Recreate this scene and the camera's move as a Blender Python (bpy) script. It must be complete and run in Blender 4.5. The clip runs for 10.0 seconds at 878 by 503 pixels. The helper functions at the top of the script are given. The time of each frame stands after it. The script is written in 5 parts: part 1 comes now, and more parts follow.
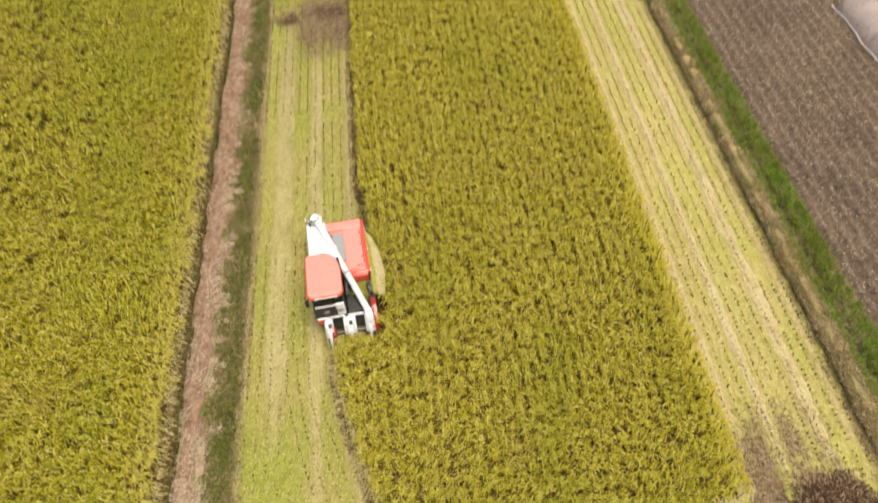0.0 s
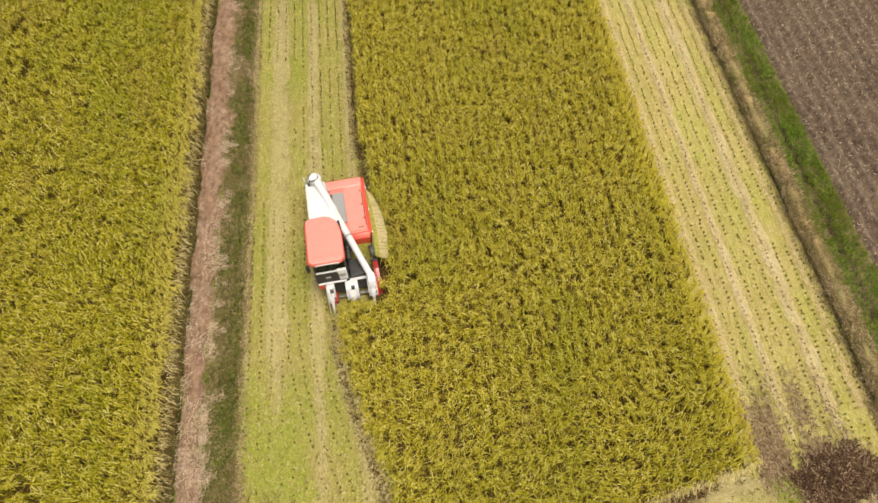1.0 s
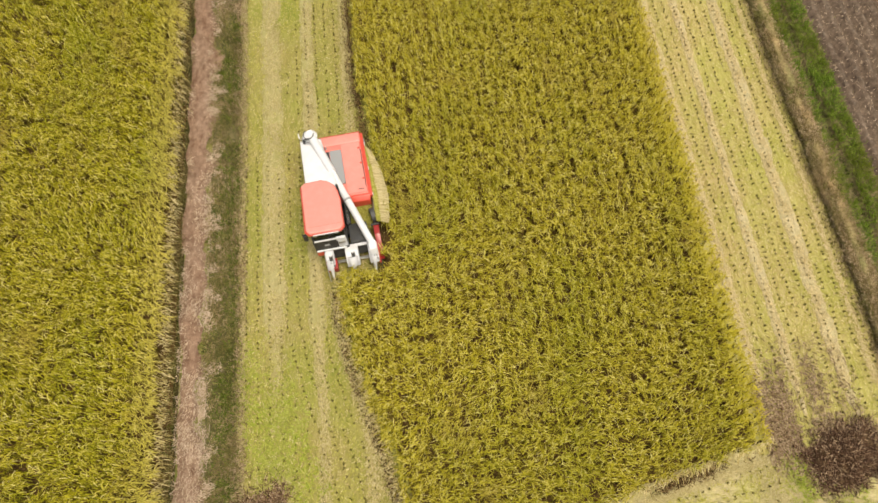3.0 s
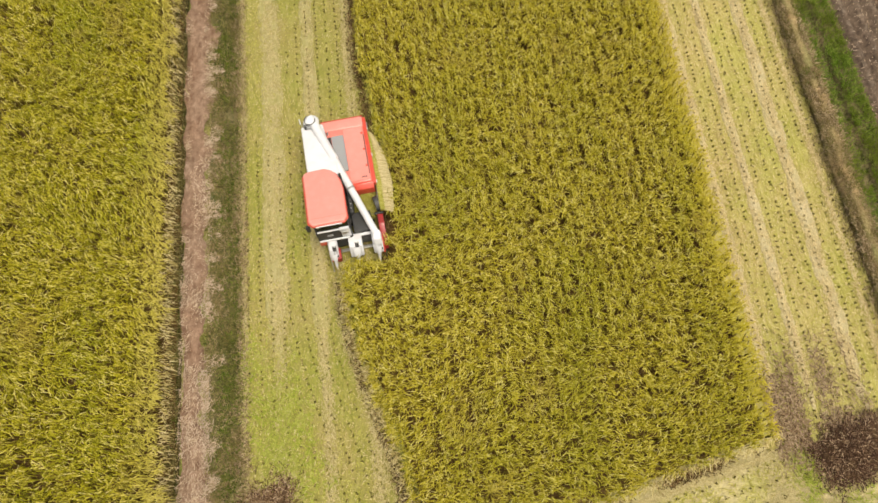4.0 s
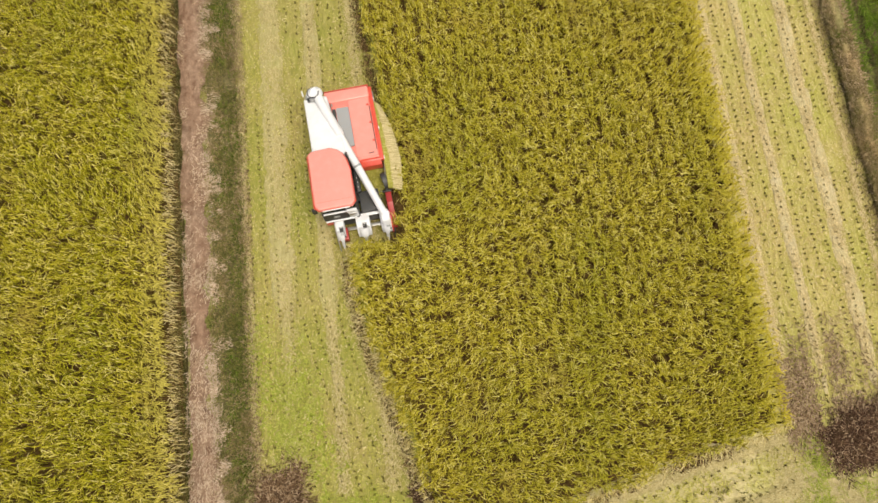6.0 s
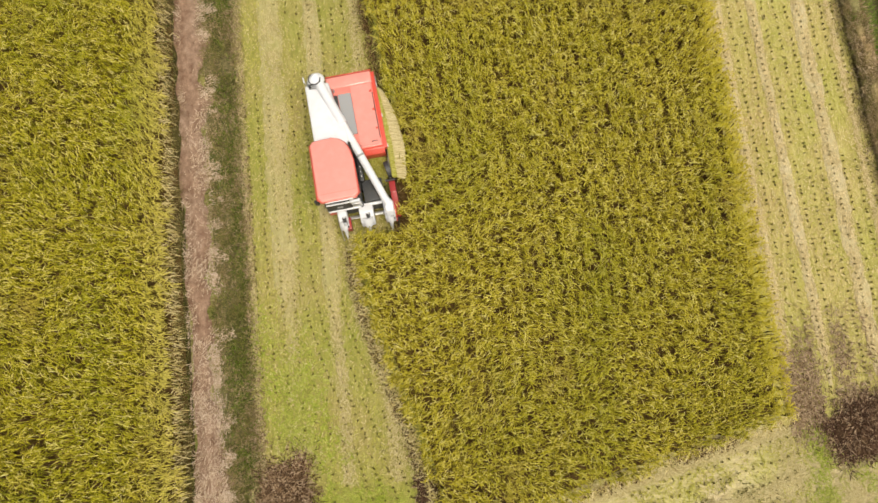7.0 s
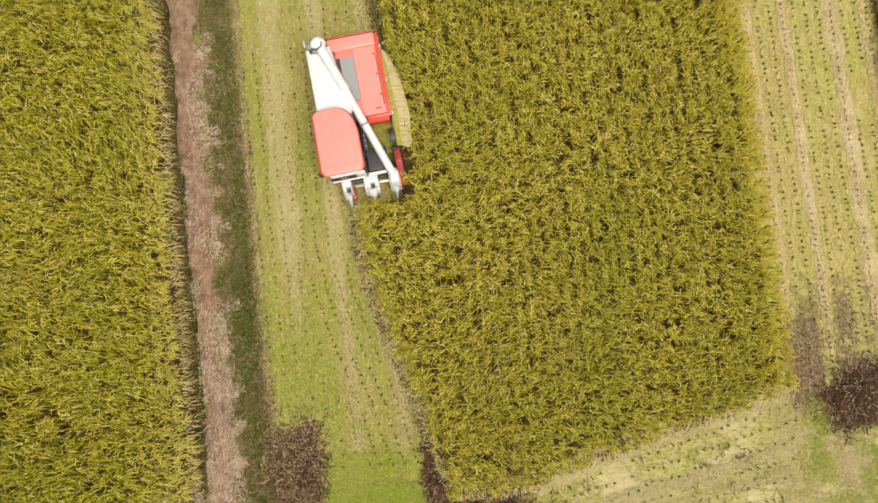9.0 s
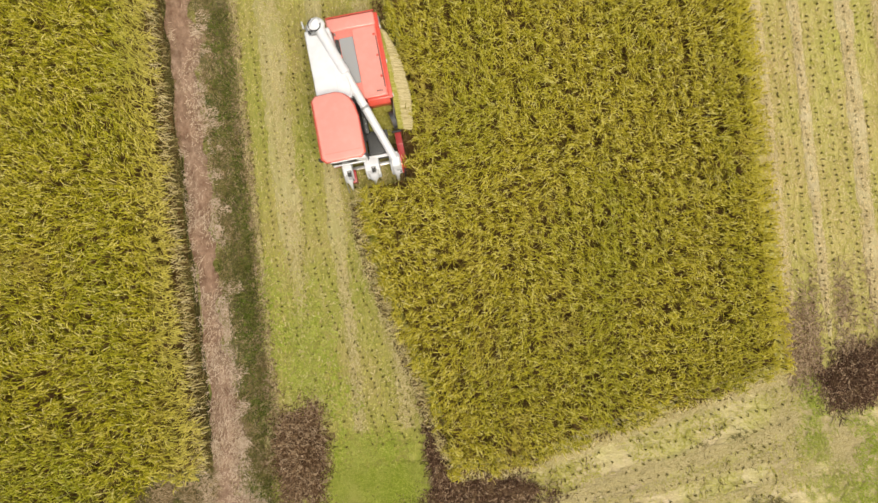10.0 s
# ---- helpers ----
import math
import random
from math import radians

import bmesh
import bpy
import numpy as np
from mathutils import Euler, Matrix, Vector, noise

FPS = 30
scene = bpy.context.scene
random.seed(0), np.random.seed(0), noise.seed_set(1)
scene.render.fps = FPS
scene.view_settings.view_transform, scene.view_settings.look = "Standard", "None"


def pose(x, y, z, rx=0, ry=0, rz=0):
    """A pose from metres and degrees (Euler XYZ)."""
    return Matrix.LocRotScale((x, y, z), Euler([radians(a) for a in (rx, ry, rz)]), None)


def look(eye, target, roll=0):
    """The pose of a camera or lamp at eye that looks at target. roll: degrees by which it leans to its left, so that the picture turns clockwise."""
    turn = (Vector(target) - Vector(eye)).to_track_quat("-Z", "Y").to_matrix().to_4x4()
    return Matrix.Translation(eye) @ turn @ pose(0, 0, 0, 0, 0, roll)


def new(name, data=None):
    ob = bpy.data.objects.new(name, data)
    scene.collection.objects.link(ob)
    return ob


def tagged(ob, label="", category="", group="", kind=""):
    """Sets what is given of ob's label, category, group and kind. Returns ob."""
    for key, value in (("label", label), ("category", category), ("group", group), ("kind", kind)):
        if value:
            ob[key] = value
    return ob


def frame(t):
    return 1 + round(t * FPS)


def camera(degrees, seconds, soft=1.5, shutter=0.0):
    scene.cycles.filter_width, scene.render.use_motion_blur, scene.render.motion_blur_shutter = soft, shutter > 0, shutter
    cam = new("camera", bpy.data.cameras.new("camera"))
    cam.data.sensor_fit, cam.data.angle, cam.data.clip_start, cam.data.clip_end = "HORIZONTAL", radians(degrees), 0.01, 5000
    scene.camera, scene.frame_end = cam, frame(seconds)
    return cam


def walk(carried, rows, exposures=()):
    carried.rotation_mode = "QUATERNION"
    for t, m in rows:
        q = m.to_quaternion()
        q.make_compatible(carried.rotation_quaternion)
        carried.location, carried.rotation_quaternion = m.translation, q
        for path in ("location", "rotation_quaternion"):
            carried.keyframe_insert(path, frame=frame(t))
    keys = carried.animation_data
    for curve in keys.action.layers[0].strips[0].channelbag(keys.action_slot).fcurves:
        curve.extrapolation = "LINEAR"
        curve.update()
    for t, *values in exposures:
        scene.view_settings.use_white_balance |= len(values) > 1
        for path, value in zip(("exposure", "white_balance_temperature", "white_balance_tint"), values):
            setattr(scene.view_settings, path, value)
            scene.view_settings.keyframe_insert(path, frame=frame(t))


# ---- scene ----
cam = camera(62.64, 10.0, soft=1.6, shutter=0.5)
# seconds, place in metres, yaw, pitch, roll
PATH = [
    (0.0, 0.335, -8.566, 17.434, -3.32, -51.23, -3.38),
    (0.2, 0.299, -8.198, 17.507, -3.27, -54.12, -3.42),
    (0.4, 0.267, -7.861, 17.569, -3.24, -56.52, -3.46),
    (0.5, 0.255, -7.722, 17.587, -3.23, -57.23, -3.46),
    (0.7, 0.243, -7.520, 17.572, -3.25, -57.44, -3.44),
    (1.0, 0.237, -7.300, 17.544, -3.27, -57.26, -3.41),
    (1.5, 0.243, -6.801, 17.542, -3.08, -59.52, -3.55),
    (2.0, 0.218, -6.307, 17.538, -3.07, -61.55, -3.50),
    (2.5, 0.221, -5.833, 17.521, -3.13, -63.28, -3.44),
    (4.0, 0.119, -4.359, 17.513, -2.96, -68.61, -3.56),
    (4.5, 0.062, -3.898, 17.498, -2.98, -70.36, -3.53),
    (5.0, 0.000, -3.413, 17.500, -3.19, -72.18, -3.29),
    (5.5, -0.044, -2.919, 17.528, -3.17, -74.07, -3.33),
    (7.0, -0.197, -1.704, 17.463, -3.70, -78.96, -2.72),
    (7.5, -0.223, -1.242, 17.465, -3.73, -80.90, -2.73),
    (8.0, -0.261, -0.908, 17.456, -3.75, -82.65, -2.65),
    (8.5, -0.282, -0.575, 17.464, -3.73, -84.40, -2.69),
    (9.0, -0.281, -0.271, 17.457, -3.62, -86.00, -2.79),
    (9.5, -0.264, 0.099, 17.464, -3.61, -87.87, -2.80),
    (10.0, -0.281, 0.539, 17.450, -3.58, -89.98, -2.81),
]
walk(cam, [(t, pose(x, y, z, 90 + pitch, 0, yaw) @ pose(0, 0, 0, 0, 0, roll)) for t, x, y, z, yaw, pitch, roll in PATH],
     exposures=[(0.0, 0.15, 7050, 8), (0.4, 0.03, 7250, 8), (1.0, -0.01, 7300, 8), (2.5, -0.04, 7250, 8), (5.0, -0.06, 7150, 8), (10.0, -0.12, 7000, 8)])

# ---- light: bright, thinly clouded day ----
SUN_ELEV, SUN_AZ = 70.0, 150.0
world = bpy.data.worlds.new("sky")
scene.world = world
world.use_nodes = True
wt = world.node_tree
sky = wt.nodes.new("ShaderNodeTexSky")
sky.sky_type = 'NISHITA'
sky.sun_disc = False
sky.sun_elevation = radians(SUN_ELEV)
sky.sun_rotation = radians(SUN_AZ)
sky.air_density, sky.dust_density = 1.0, 4.0
wt.nodes["Background"].inputs["Strength"].default_value = 0.15
veil = wt.nodes.new("ShaderNodeHueSaturation")  # thin cloud takes the blue out of the sky
veil.inputs["Saturation"].default_value = 0.5
wt.links.new(sky.outputs[0], veil.inputs["Color"])
wt.links.new(veil.outputs[0], wt.nodes["Background"].inputs["Color"])
sun_data = bpy.data.lights.new("sun", 'SUN')
sun_data.energy, sun_data.angle, sun_data.color = 2.7, radians(28), (1.0, 0.96, 0.89)
sun = new("sun", sun_data)
az = radians(SUN_AZ)
sun_dir = Vector((math.sin(az) * math.cos(radians(SUN_ELEV)), math.cos(az) * math.cos(radians(SUN_ELEV)), math.sin(radians(SUN_ELEV))))
sun.matrix_world = look(sun_dir * 60, (0, 0, 0))


# ---- materials ----
def nodes_of(name):
    m = bpy.data.materials.new(name)
    m.use_nodes = True
    nt = m.node_tree
    return m, nt, nt.nodes["Principled BSDF"]


def noise_tex(nt, scale, detail=4.0, stretch=(1, 1, 1), rough=0.6, off=(0, 0, 0)):
    co = nt.nodes.new("ShaderNodeTexCoord")
    mp = nt.nodes.new("ShaderNodeMapping")
    mp.inputs["Scale"].default_value = stretch
    mp.inputs["Location"].default_value = off
    nz = nt.nodes.new("ShaderNodeTexNoise")
    nz.inputs["Scale"].default_value = scale
    nz.inputs["Detail"].default_value = detail
    nz.inputs["Roughness"].default_value = rough
    nt.links.new(co.outputs["Object"], mp.inputs["Vector"])
    nt.links.new(mp.outputs[0], nz.inputs["Vector"])
    return nz.outputs["Fac"]


def ramp(nt, fac, stops):
    r = nt.nodes.new("ShaderNodeValToRGB")
    el = r.color_ramp.elements
    while len(el) < len(stops):
        el.new(0.5)
    for e, (p, c) in zip(el, stops):
        e.position, e.color = p, (*c, 1)
    nt.links.new(fac, r.inputs[0])
    return r.outputs[0]


def mix(nt, fac, a, b, kind='MIX'):
    x = nt.nodes.new("ShaderNodeMix")
    x.data_type, x.blend_type = 'RGBA', kind
    if hasattr(fac, "links"):
        nt.links.new(fac, x.inputs[0])
    else:
        x.inputs[0].default_value = fac
    for v, s in ((a, x.inputs[6]), (b, x.inputs[7])):
        if hasattr(v, "links"):
            nt.links.new(v, s)
        else:
            s.default_value = (*v, 1)
    return x.outputs[2]


def math_node(nt, op, a, b=0.0, c=0.0, clamp=False):
    n = nt.nodes.new("ShaderNodeMath")
    n.operation, n.use_clamp = op, clamp
    for v, s in ((a, n.inputs[0]), (b, n.inputs[1]), (c, n.inputs[2])):
        if hasattr(v, "links"):
            nt.links.new(v, s)
        else:
            s.default_value = v
    return n.outputs[0]


def bump(nt, bsdf, fac, strength=0.4, dist=0.02):
    b = nt.nodes.new("ShaderNodeBump")
    b.inputs["Strength"].default_value = strength
    b.inputs["Distance"].default_value = dist
    nt.links.new(fac, b.inputs["Height"])
    nt.links.new(b.outputs[0], bsdf.inputs["Normal"])


def earth_material(name, fine, coarse, amount=0.5, scale=14.0, coarse_scale=0.9, stretch=(1, 1, 1), rough=0.95, depth=0.02):
    """Fine grain (stops) under patches of a second set of colours."""
    m, nt, b = nodes_of(name)
    f1 = noise_tex(nt, scale, 6, stretch)
    f2 = noise_tex(nt, coarse_scale, 5, (1, 0.6, 1), 0.65, (3, 7, 1))
    f3 = noise_tex(nt, scale * 4.5, 3, stretch)
    c = mix(nt, ramp(nt, f2, [(0.5 - amount * 0.25, (0, 0, 0)), (0.5 + amount * 0.2, (1, 1, 1))]), ramp(nt, f1, fine), ramp(nt, f1, coarse))
    c = mix(nt, 0.55, c, ramp(nt, f3, [(0.3, (0.35, 0.35, 0.35)), (0.7, (0.72, 0.72, 0.72))]), 'OVERLAY')
    nt.links.new(c, b.inputs["Base Color"])
    b.inputs["Roughness"].default_value = rough
    b.inputs["Specular IOR Level"].default_value = 0.15
    bump(nt, b, math_node(nt, 'ADD', f1, f3), 0.7, depth)
    return m


def blade_material(name, stops, patch=None, patch_scale=0.35, rough=0.6, thin=0.25):
    """Leaves or stalks: each one has its own shade, and whole patches drift in hue."""
    m, nt, b = nodes_of(name)
    g = nt.nodes.new("ShaderNodeNewGeometry")
    c = ramp(nt, g.outputs["Random Per Island"], stops)
    if patch:
        f = noise_tex(nt, patch_scale, 4, (1, 0.5, 1), 0.6)
        c = mix(nt, ramp(nt, f, [(0.42, (0, 0, 0)), (0.68, (0.75, 0.75, 0.75))]), c, patch)
    nt.links.new(c, b.inputs["Base Color"])
    b.inputs["Roughness"].default_value = rough
    b.inputs["Specular IOR Level"].default_value = 0.1
    if thin:
        t = nt.nodes.new("ShaderNodeBsdfTranslucent")
        nt.links.new(c, t.inputs["Color"])
        s = nt.nodes.new("ShaderNodeMixShader")
        s.inputs[0].default_value = thin
        nt.links.new(b.outputs[0], s.inputs[1])
        nt.links.new(t.outputs[0], s.inputs[2])
        nt.links.new(s.outputs[0], nt.nodes["Material Output"].inputs["Surface"])
    return m


def rice_material(name, stops, patch, ripe_x, ripe):
    """Ears and leaves; the outermost rows ripen to a fuller yellow."""
    m, nt, b = nodes_of(name)
    g = nt.nodes.new("ShaderNodeNewGeometry")
    c = ramp(nt, g.outputs["Random Per Island"], stops)
    f = noise_tex(nt, 0.45, 5, (1, 0.5, 1), 0.65)
    c = mix(nt, ramp(nt, f, [(0.48, (0, 0, 0)), (0.72, (0.42, 0.42, 0.42))]), c, patch)
    co = nt.nodes.new("ShaderNodeTexCoord")
    sx = nt.nodes.new("ShaderNodeSeparateXYZ")
    nt.links.new(co.outputs["Object"], sx.inputs[0])
    d = math_node(nt, 'MULTIPLY_ADD', sx.outputs["X"], 1.0, -ripe_x)
    d = math_node(nt, 'ADD', d, math_node(nt, 'MULTIPLY', f, 0.8))
    e = math_node(nt, 'MULTIPLY_ADD', d, 1.1, 0.55, True)
    c = mix(nt, math_node(nt, 'MULTIPLY', e, 0.62), c, ripe)
    f4 = noise_tex(nt, 0.9, 4, (1, 0.6, 1), 0.6, (11, 4, 2))
    c = mix(nt, ramp(nt, f4, [(0.56, (0, 0, 0)), (0.74, (0.55, 0.55, 0.55))]), c, (0.42, 0.31, 0.07))
    nt.links.new(c, b.inputs["Base Color"])
    b.inputs["Roughness"].default_value = 0.7
    b.inputs["Specular IOR Level"].default_value = 0.1
    t = nt.nodes.new("ShaderNodeBsdfTranslucent")
    nt.links.new(c, t.inputs["Color"])
    s = nt.nodes.new("ShaderNodeMixShader")
    s.inputs[0].default_value = 0.15
    nt.links.new(b.outputs[0], s.inputs[1])
    nt.links.new(t.outputs[0], s.inputs[2])
    nt.links.new(s.outputs[0], nt.nodes["Material Output"].inputs["Surface"])
    return m


def paint(name, colour, rough=0.35, dirt=(0.3, 0.24, 0.14), amount=0.18, metal=0.0, coat=0.0):
    m, nt, b = nodes_of(name)
    f = noise_tex(nt, 6.0, 6)
    f2 = noise_tex(nt, 45.0, 3)
    k = ramp(nt, f, [(0.45, (0, 0, 0)), (0.8, (amount, amount, amount))])
    c = mix(nt, k, colour, dirt)
    c = mix(nt, math_node(nt, 'MULTIPLY', f2, 0.12), c, dirt)
    nt.links.new(c, b.inputs["Base Color"])
    nt.links.new(math_node(nt, 'MULTIPLY_ADD', f, 0.35, rough - 0.15), b.inputs["Roughness"])
    b.inputs["Metallic"].default_value = metal
    b.inputs["Coat Weight"].default_value = coat
    bump(nt, b, f2, 0.04, 0.002)
    return m


X_RICE_L, X_RICE_R = -6.32, 7.68

M_GROUND = earth_material("field_earth", [(0.3, (0.20, 0.16, 0.06)), (0.7, (0.36, 0.33, 0.10))], [(0.3, (0.16, 0.20, 0.04)), (0.7, (0.34, 0.36, 0.09))])
M_STUBBLE = earth_material("stubble_ground", [(0.25, (0.327, 0.236, 0.090)), (0.5, (0.436, 0.335, 0.144)), (0.75, (0.515, 0.414, 0.207))],
                           [(0.25, (0.267, 0.266, 0.050)), (0.5, (0.356, 0.340, 0.077)), (0.75, (0.436, 0.399, 0.135))], 0.9, 12.0, 0.7, (1, 0.22, 1))
M_STUBBLE_L = earth_material("greener_stubble_ground", [(0.25, (0.235, 0.180, 0.060)), (0.5, (0.325, 0.257, 0.095)), (0.75, (0.406, 0.329, 0.142))],
                             [(0.25, (0.162, 0.185, 0.027)), (0.5, (0.239, 0.252, 0.043)), (0.75, (0.325, 0.316, 0.079))], 0.9, 12.0, 0.7, (1, 0.22, 1))
M_HEAD = earth_material("headland_ground", [(0.25, (0.33, 0.24, 0.14)), (0.5, (0.47, 0.37, 0.23)), (0.75, (0.57, 0.46, 0.31))],
                        [(0.25, (0.33, 0.30, 0.095)), (0.5, (0.43, 0.39, 0.145)), (0.75, (0.52, 0.46, 0.23))], 0.7, 9.0, 0.8, (0.4, 1, 1))
M_MAT = earth_material("flattened_straw", [(0.25, (0.396, 0.320, 0.171)), (0.5, (0.475, 0.394, 0.234)), (0.75, (0.544, 0.458, 0.288))],
                       [(0.25, (0.366, 0.305, 0.135)), (0.75, (0.495, 0.419, 0.225))], 0.7, 16.0, 0.9, (1, 0.15, 1), depth=0.008)
M_MAT_L = earth_material("weathered_flattened_straw", [(0.25, (0.298, 0.248, 0.099)), (0.5, (0.361, 0.307, 0.142)), (0.75, (0.424, 0.370, 0.198))],
                         [(0.25, (0.279, 0.257, 0.079)), (0.75, (0.379, 0.339, 0.142))], 0.7, 16.0, 0.9, (1, 0.15, 1), depth=0.008)
M_SOIL = earth_material("dark_tilled_soil", [(0.3, (0.050, 0.034, 0.024)), (0.7, (0.157, 0.110, 0.077))], [(0.3, (0.069, 0.048, 0.034)), (0.7, (0.207, 0.149, 0.103))], 0.6, 7.0, 0.7)
def furrowed(m, pitch):
    """Colours the crests of a furrowed soil paler than its troughs."""
    nt = m.node_tree
    b = nt.nodes["Principled BSDF"]
    c = b.inputs["Base Color"].links[0].from_socket
    co = nt.nodes.new("ShaderNodeTexCoord")
    sx = nt.nodes.new("ShaderNodeSeparateXYZ")
    nt.links.new(co.outputs["Object"], sx.inputs[0])
    ph = math_node(nt, 'MULTIPLY_ADD', sx.outputs["X"], math.tau / pitch, math_node(nt, 'MULTIPLY', noise_tex(nt, 0.5, 2), 1.0))
    s = math_node(nt, 'SINE', ph)
    k = math_node(nt, 'MULTIPLY_ADD', s, 0.8, -0.2, True)
    k = math_node(nt, 'MULTIPLY', k, ramp(nt, noise_tex(nt, 9.0, 5, (1, 0.5, 1)), [(0.46, (0, 0, 0)), (0.64, (0.75, 0.75, 0.75))]))
    nt.links.new(mix(nt, k, c, (0.31, 0.25, 0.19)), b.inputs["Base Color"])
    return m


furrowed(M_SOIL, 0.45)
M_ROAD = earth_material("dry_dirt_track", [(0.3, (0.17, 0.105, 0.066)), (0.55, (0.29, 0.195, 0.135)), (0.75, (0.45, 0.335, 0.245))],
                        [(0.3, (0.13, 0.07, 0.042)), (0.7, (0.30, 0.19, 0.125))], 0.7, 7.0, 1.3, (1, 0.7, 1))
M_VERGE = earth_material("grassy_verge_ground", [(0.3, (0.030, 0.042, 0.008)), (0.7, (0.105, 0.115, 0.026))], [(0.3, (0.12, 0.085, 0.04)), (0.7, (0.27, 0.20, 0.11))], 0.8, 14.0, 1.0)
# Furrow earth darkened: the shade of the standing rice is in the colour.
M_FURROW = earth_material("furrow_earth_painted_shade", [(0.3, (0.022, 0.028, 0.006)), (0.7, (0.075, 0.072, 0.02))], [(0.3, (0.05, 0.04, 0.014)), (0.7, (0.12, 0.09, 0.035))], 0.6, 14.0, 1.0)
M_BANK = earth_material("dry_bank_ground", [(0.3, (0.22, 0.14, 0.06)), (0.7, (0.46, 0.33, 0.17))], [(0.3, (0.12, 0.11, 0.04)), (0.7, (0.28, 0.25, 0.1))], 0.6, 14.0, 1.1)
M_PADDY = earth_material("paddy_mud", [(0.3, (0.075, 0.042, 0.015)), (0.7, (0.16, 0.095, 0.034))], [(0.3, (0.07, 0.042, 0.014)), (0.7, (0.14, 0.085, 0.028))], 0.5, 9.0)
M_RICE = rice_material("ripe_rice_ears", [(0.0, (0.09, 0.066, 0.008)), (0.25, (0.325, 0.272, 0.020)), (0.6, (0.48, 0.41, 0.036)), (0.85, (0.595, 0.51, 0.10)), (1.0, (0.71, 0.625, 0.23))], (0.255, 0.275, 0.015), X_RICE_R, (0.58, 0.48, 0.045))
M_RICE_L = rice_material("ripe_yellow_rice_ears", [(0.0, (0.07, 0.062, 0.005)), (0.25, (0.275, 0.243, 0.012)), (0.6, (0.44, 0.39, 0.024)), (0.85, (0.565, 0.485, 0.09)), (1.0, (0.69, 0.60, 0.22))], (0.21, 0.26, 0.012), X_RICE_L, (0.64, 0.53, 0.14))
# Stems darkened so that their colour adds shade to the gaps between plants.
M_STEM = blade_material("rice_stems_gap_shade", [(0.0, (0.035, 0.020, 0.006)), (0.6, (0.085, 0.052, 0.013)), (1.0, (0.16, 0.10, 0.026))], None, rough=0.9, thin=0.05)
# Lighter copy of the stems: less gap shade in the colour.
M_STEM_L = blade_material("pale_rice_stems", [(0.0, (0.10, 0.075, 0.010)), (0.6, (0.21, 0.16, 0.022)), (1.0, (0.33, 0.25, 0.055))], None, rough=0.9, thin=0.05)
M_STRAW = blade_material("cut_straw", [(0.0, (0.44, 0.335, 0.15)), (0.5, (0.57, 0.455, 0.22)), (1.0, (0.70, 0.58, 0.33))], None, thin=0.1)
M_STRAW_L = blade_material("weathered_straw", [(0.0, (0.359, 0.291, 0.119)), (0.5, (0.466, 0.388, 0.178)), (1.0, (0.563, 0.475, 0.246))], None, thin=0.1)
# Brown stub ends, darkened further by their small shadows put into the colour.
M_STUB = blade_material("cut_rice_stumps_with_shade", [(0.0, (0.07, 0.052, 0.016)), (0.5, (0.14, 0.11, 0.028)), (1.0, (0.25, 0.21, 0.055))], None, thin=0.1)
M_REGROW = blade_material("green_regrowth", [(0.0, (0.31, 0.295, 0.045)), (0.5, (0.42, 0.395, 0.08)), (1.0, (0.55, 0.49, 0.16))], None, thin=0.2)
M_CARPET = blade_material("lime_green_weeds", [(0.0, (0.21, 0.27, 0.022)), (0.5, (0.315, 0.37, 0.045)), (1.0, (0.46, 0.47, 0.105))], (0.42, 0.40, 0.11), 0.9, thin=0.2)
M_GRASS = blade_material("verge_grass", [(0.0, (0.035, 0.055, 0.008)), (0.5, (0.12, 0.155, 0.020)), (0.8, (0.24, 0.25, 0.05)), (1.0, (0.46, 0.38, 0.18))], (0.23, 0.165, 0.07), 1.2)
M_BRIGHT = blade_material("fresh_green_grass", [(0.0, (0.06, 0.11, 0.008)), (0.5, (0.132, 0.215, 0.020)), (1.0, (0.27, 0.345, 0.055))], (0.15, 0.155, 0.02), 0.8)
# Grass coloured dark to stand in for the shade inside the crease.
M_CREASE = blade_material("crease_shade_grass", [(0.0, (0.018, 0.025, 0.005)), (0.6, (0.05, 0.065, 0.012)), (1.0, (0.10, 0.11, 0.025))], None, thin=0.1)
M_DRY = blade_material("dry_grass", [(0.0, (0.13, 0.085, 0.035)), (0.5, (0.31, 0.22, 0.11)), (1.0, (0.62, 0.47, 0.31))], (0.24, 0.18, 0.08), 0.9, thin=0.1)
M_FOOT = blade_material("brown_weeds", [(0.0, (0.07, 0.05, 0.018)), (0.5, (0.16, 0.12, 0.04)), (1.0, (0.34, 0.26, 0.11))], (0.13, 0.14, 0.03), 1.2, thin=0.1)
M_MULCH = blade_material("bleached_straw_mulch", [(0.0, (0.38, 0.27, 0.17)), (0.5, (0.50, 0.375, 0.25)), (1.0, (0.64, 0.51, 0.38))], None, thin=0.1)
M_WISP = blade_material("faded_straw_wisps", [(0.0, (0.30, 0.215, 0.14)), (0.5, (0.43, 0.32, 0.22)), (1.0, (0.57, 0.45, 0.33))], None, thin=0.1)
M_ROT = blade_material("rotting_dark_straw", [(0.0, (0.045, 0.022, 0.010)), (0.4, (0.11, 0.06, 0.028)), (0.75, (0.25, 0.16, 0.085)), (1.0, (0.52, 0.39, 0.25))], None, thin=0.0)
M_BROWN = blade_material("dull_brown_straw", [(0.0, (0.13, 0.085, 0.042)), (0.5, (0.24, 0.165, 0.09)), (1.0, (0.42, 0.31, 0.19))], None, thin=0.0)
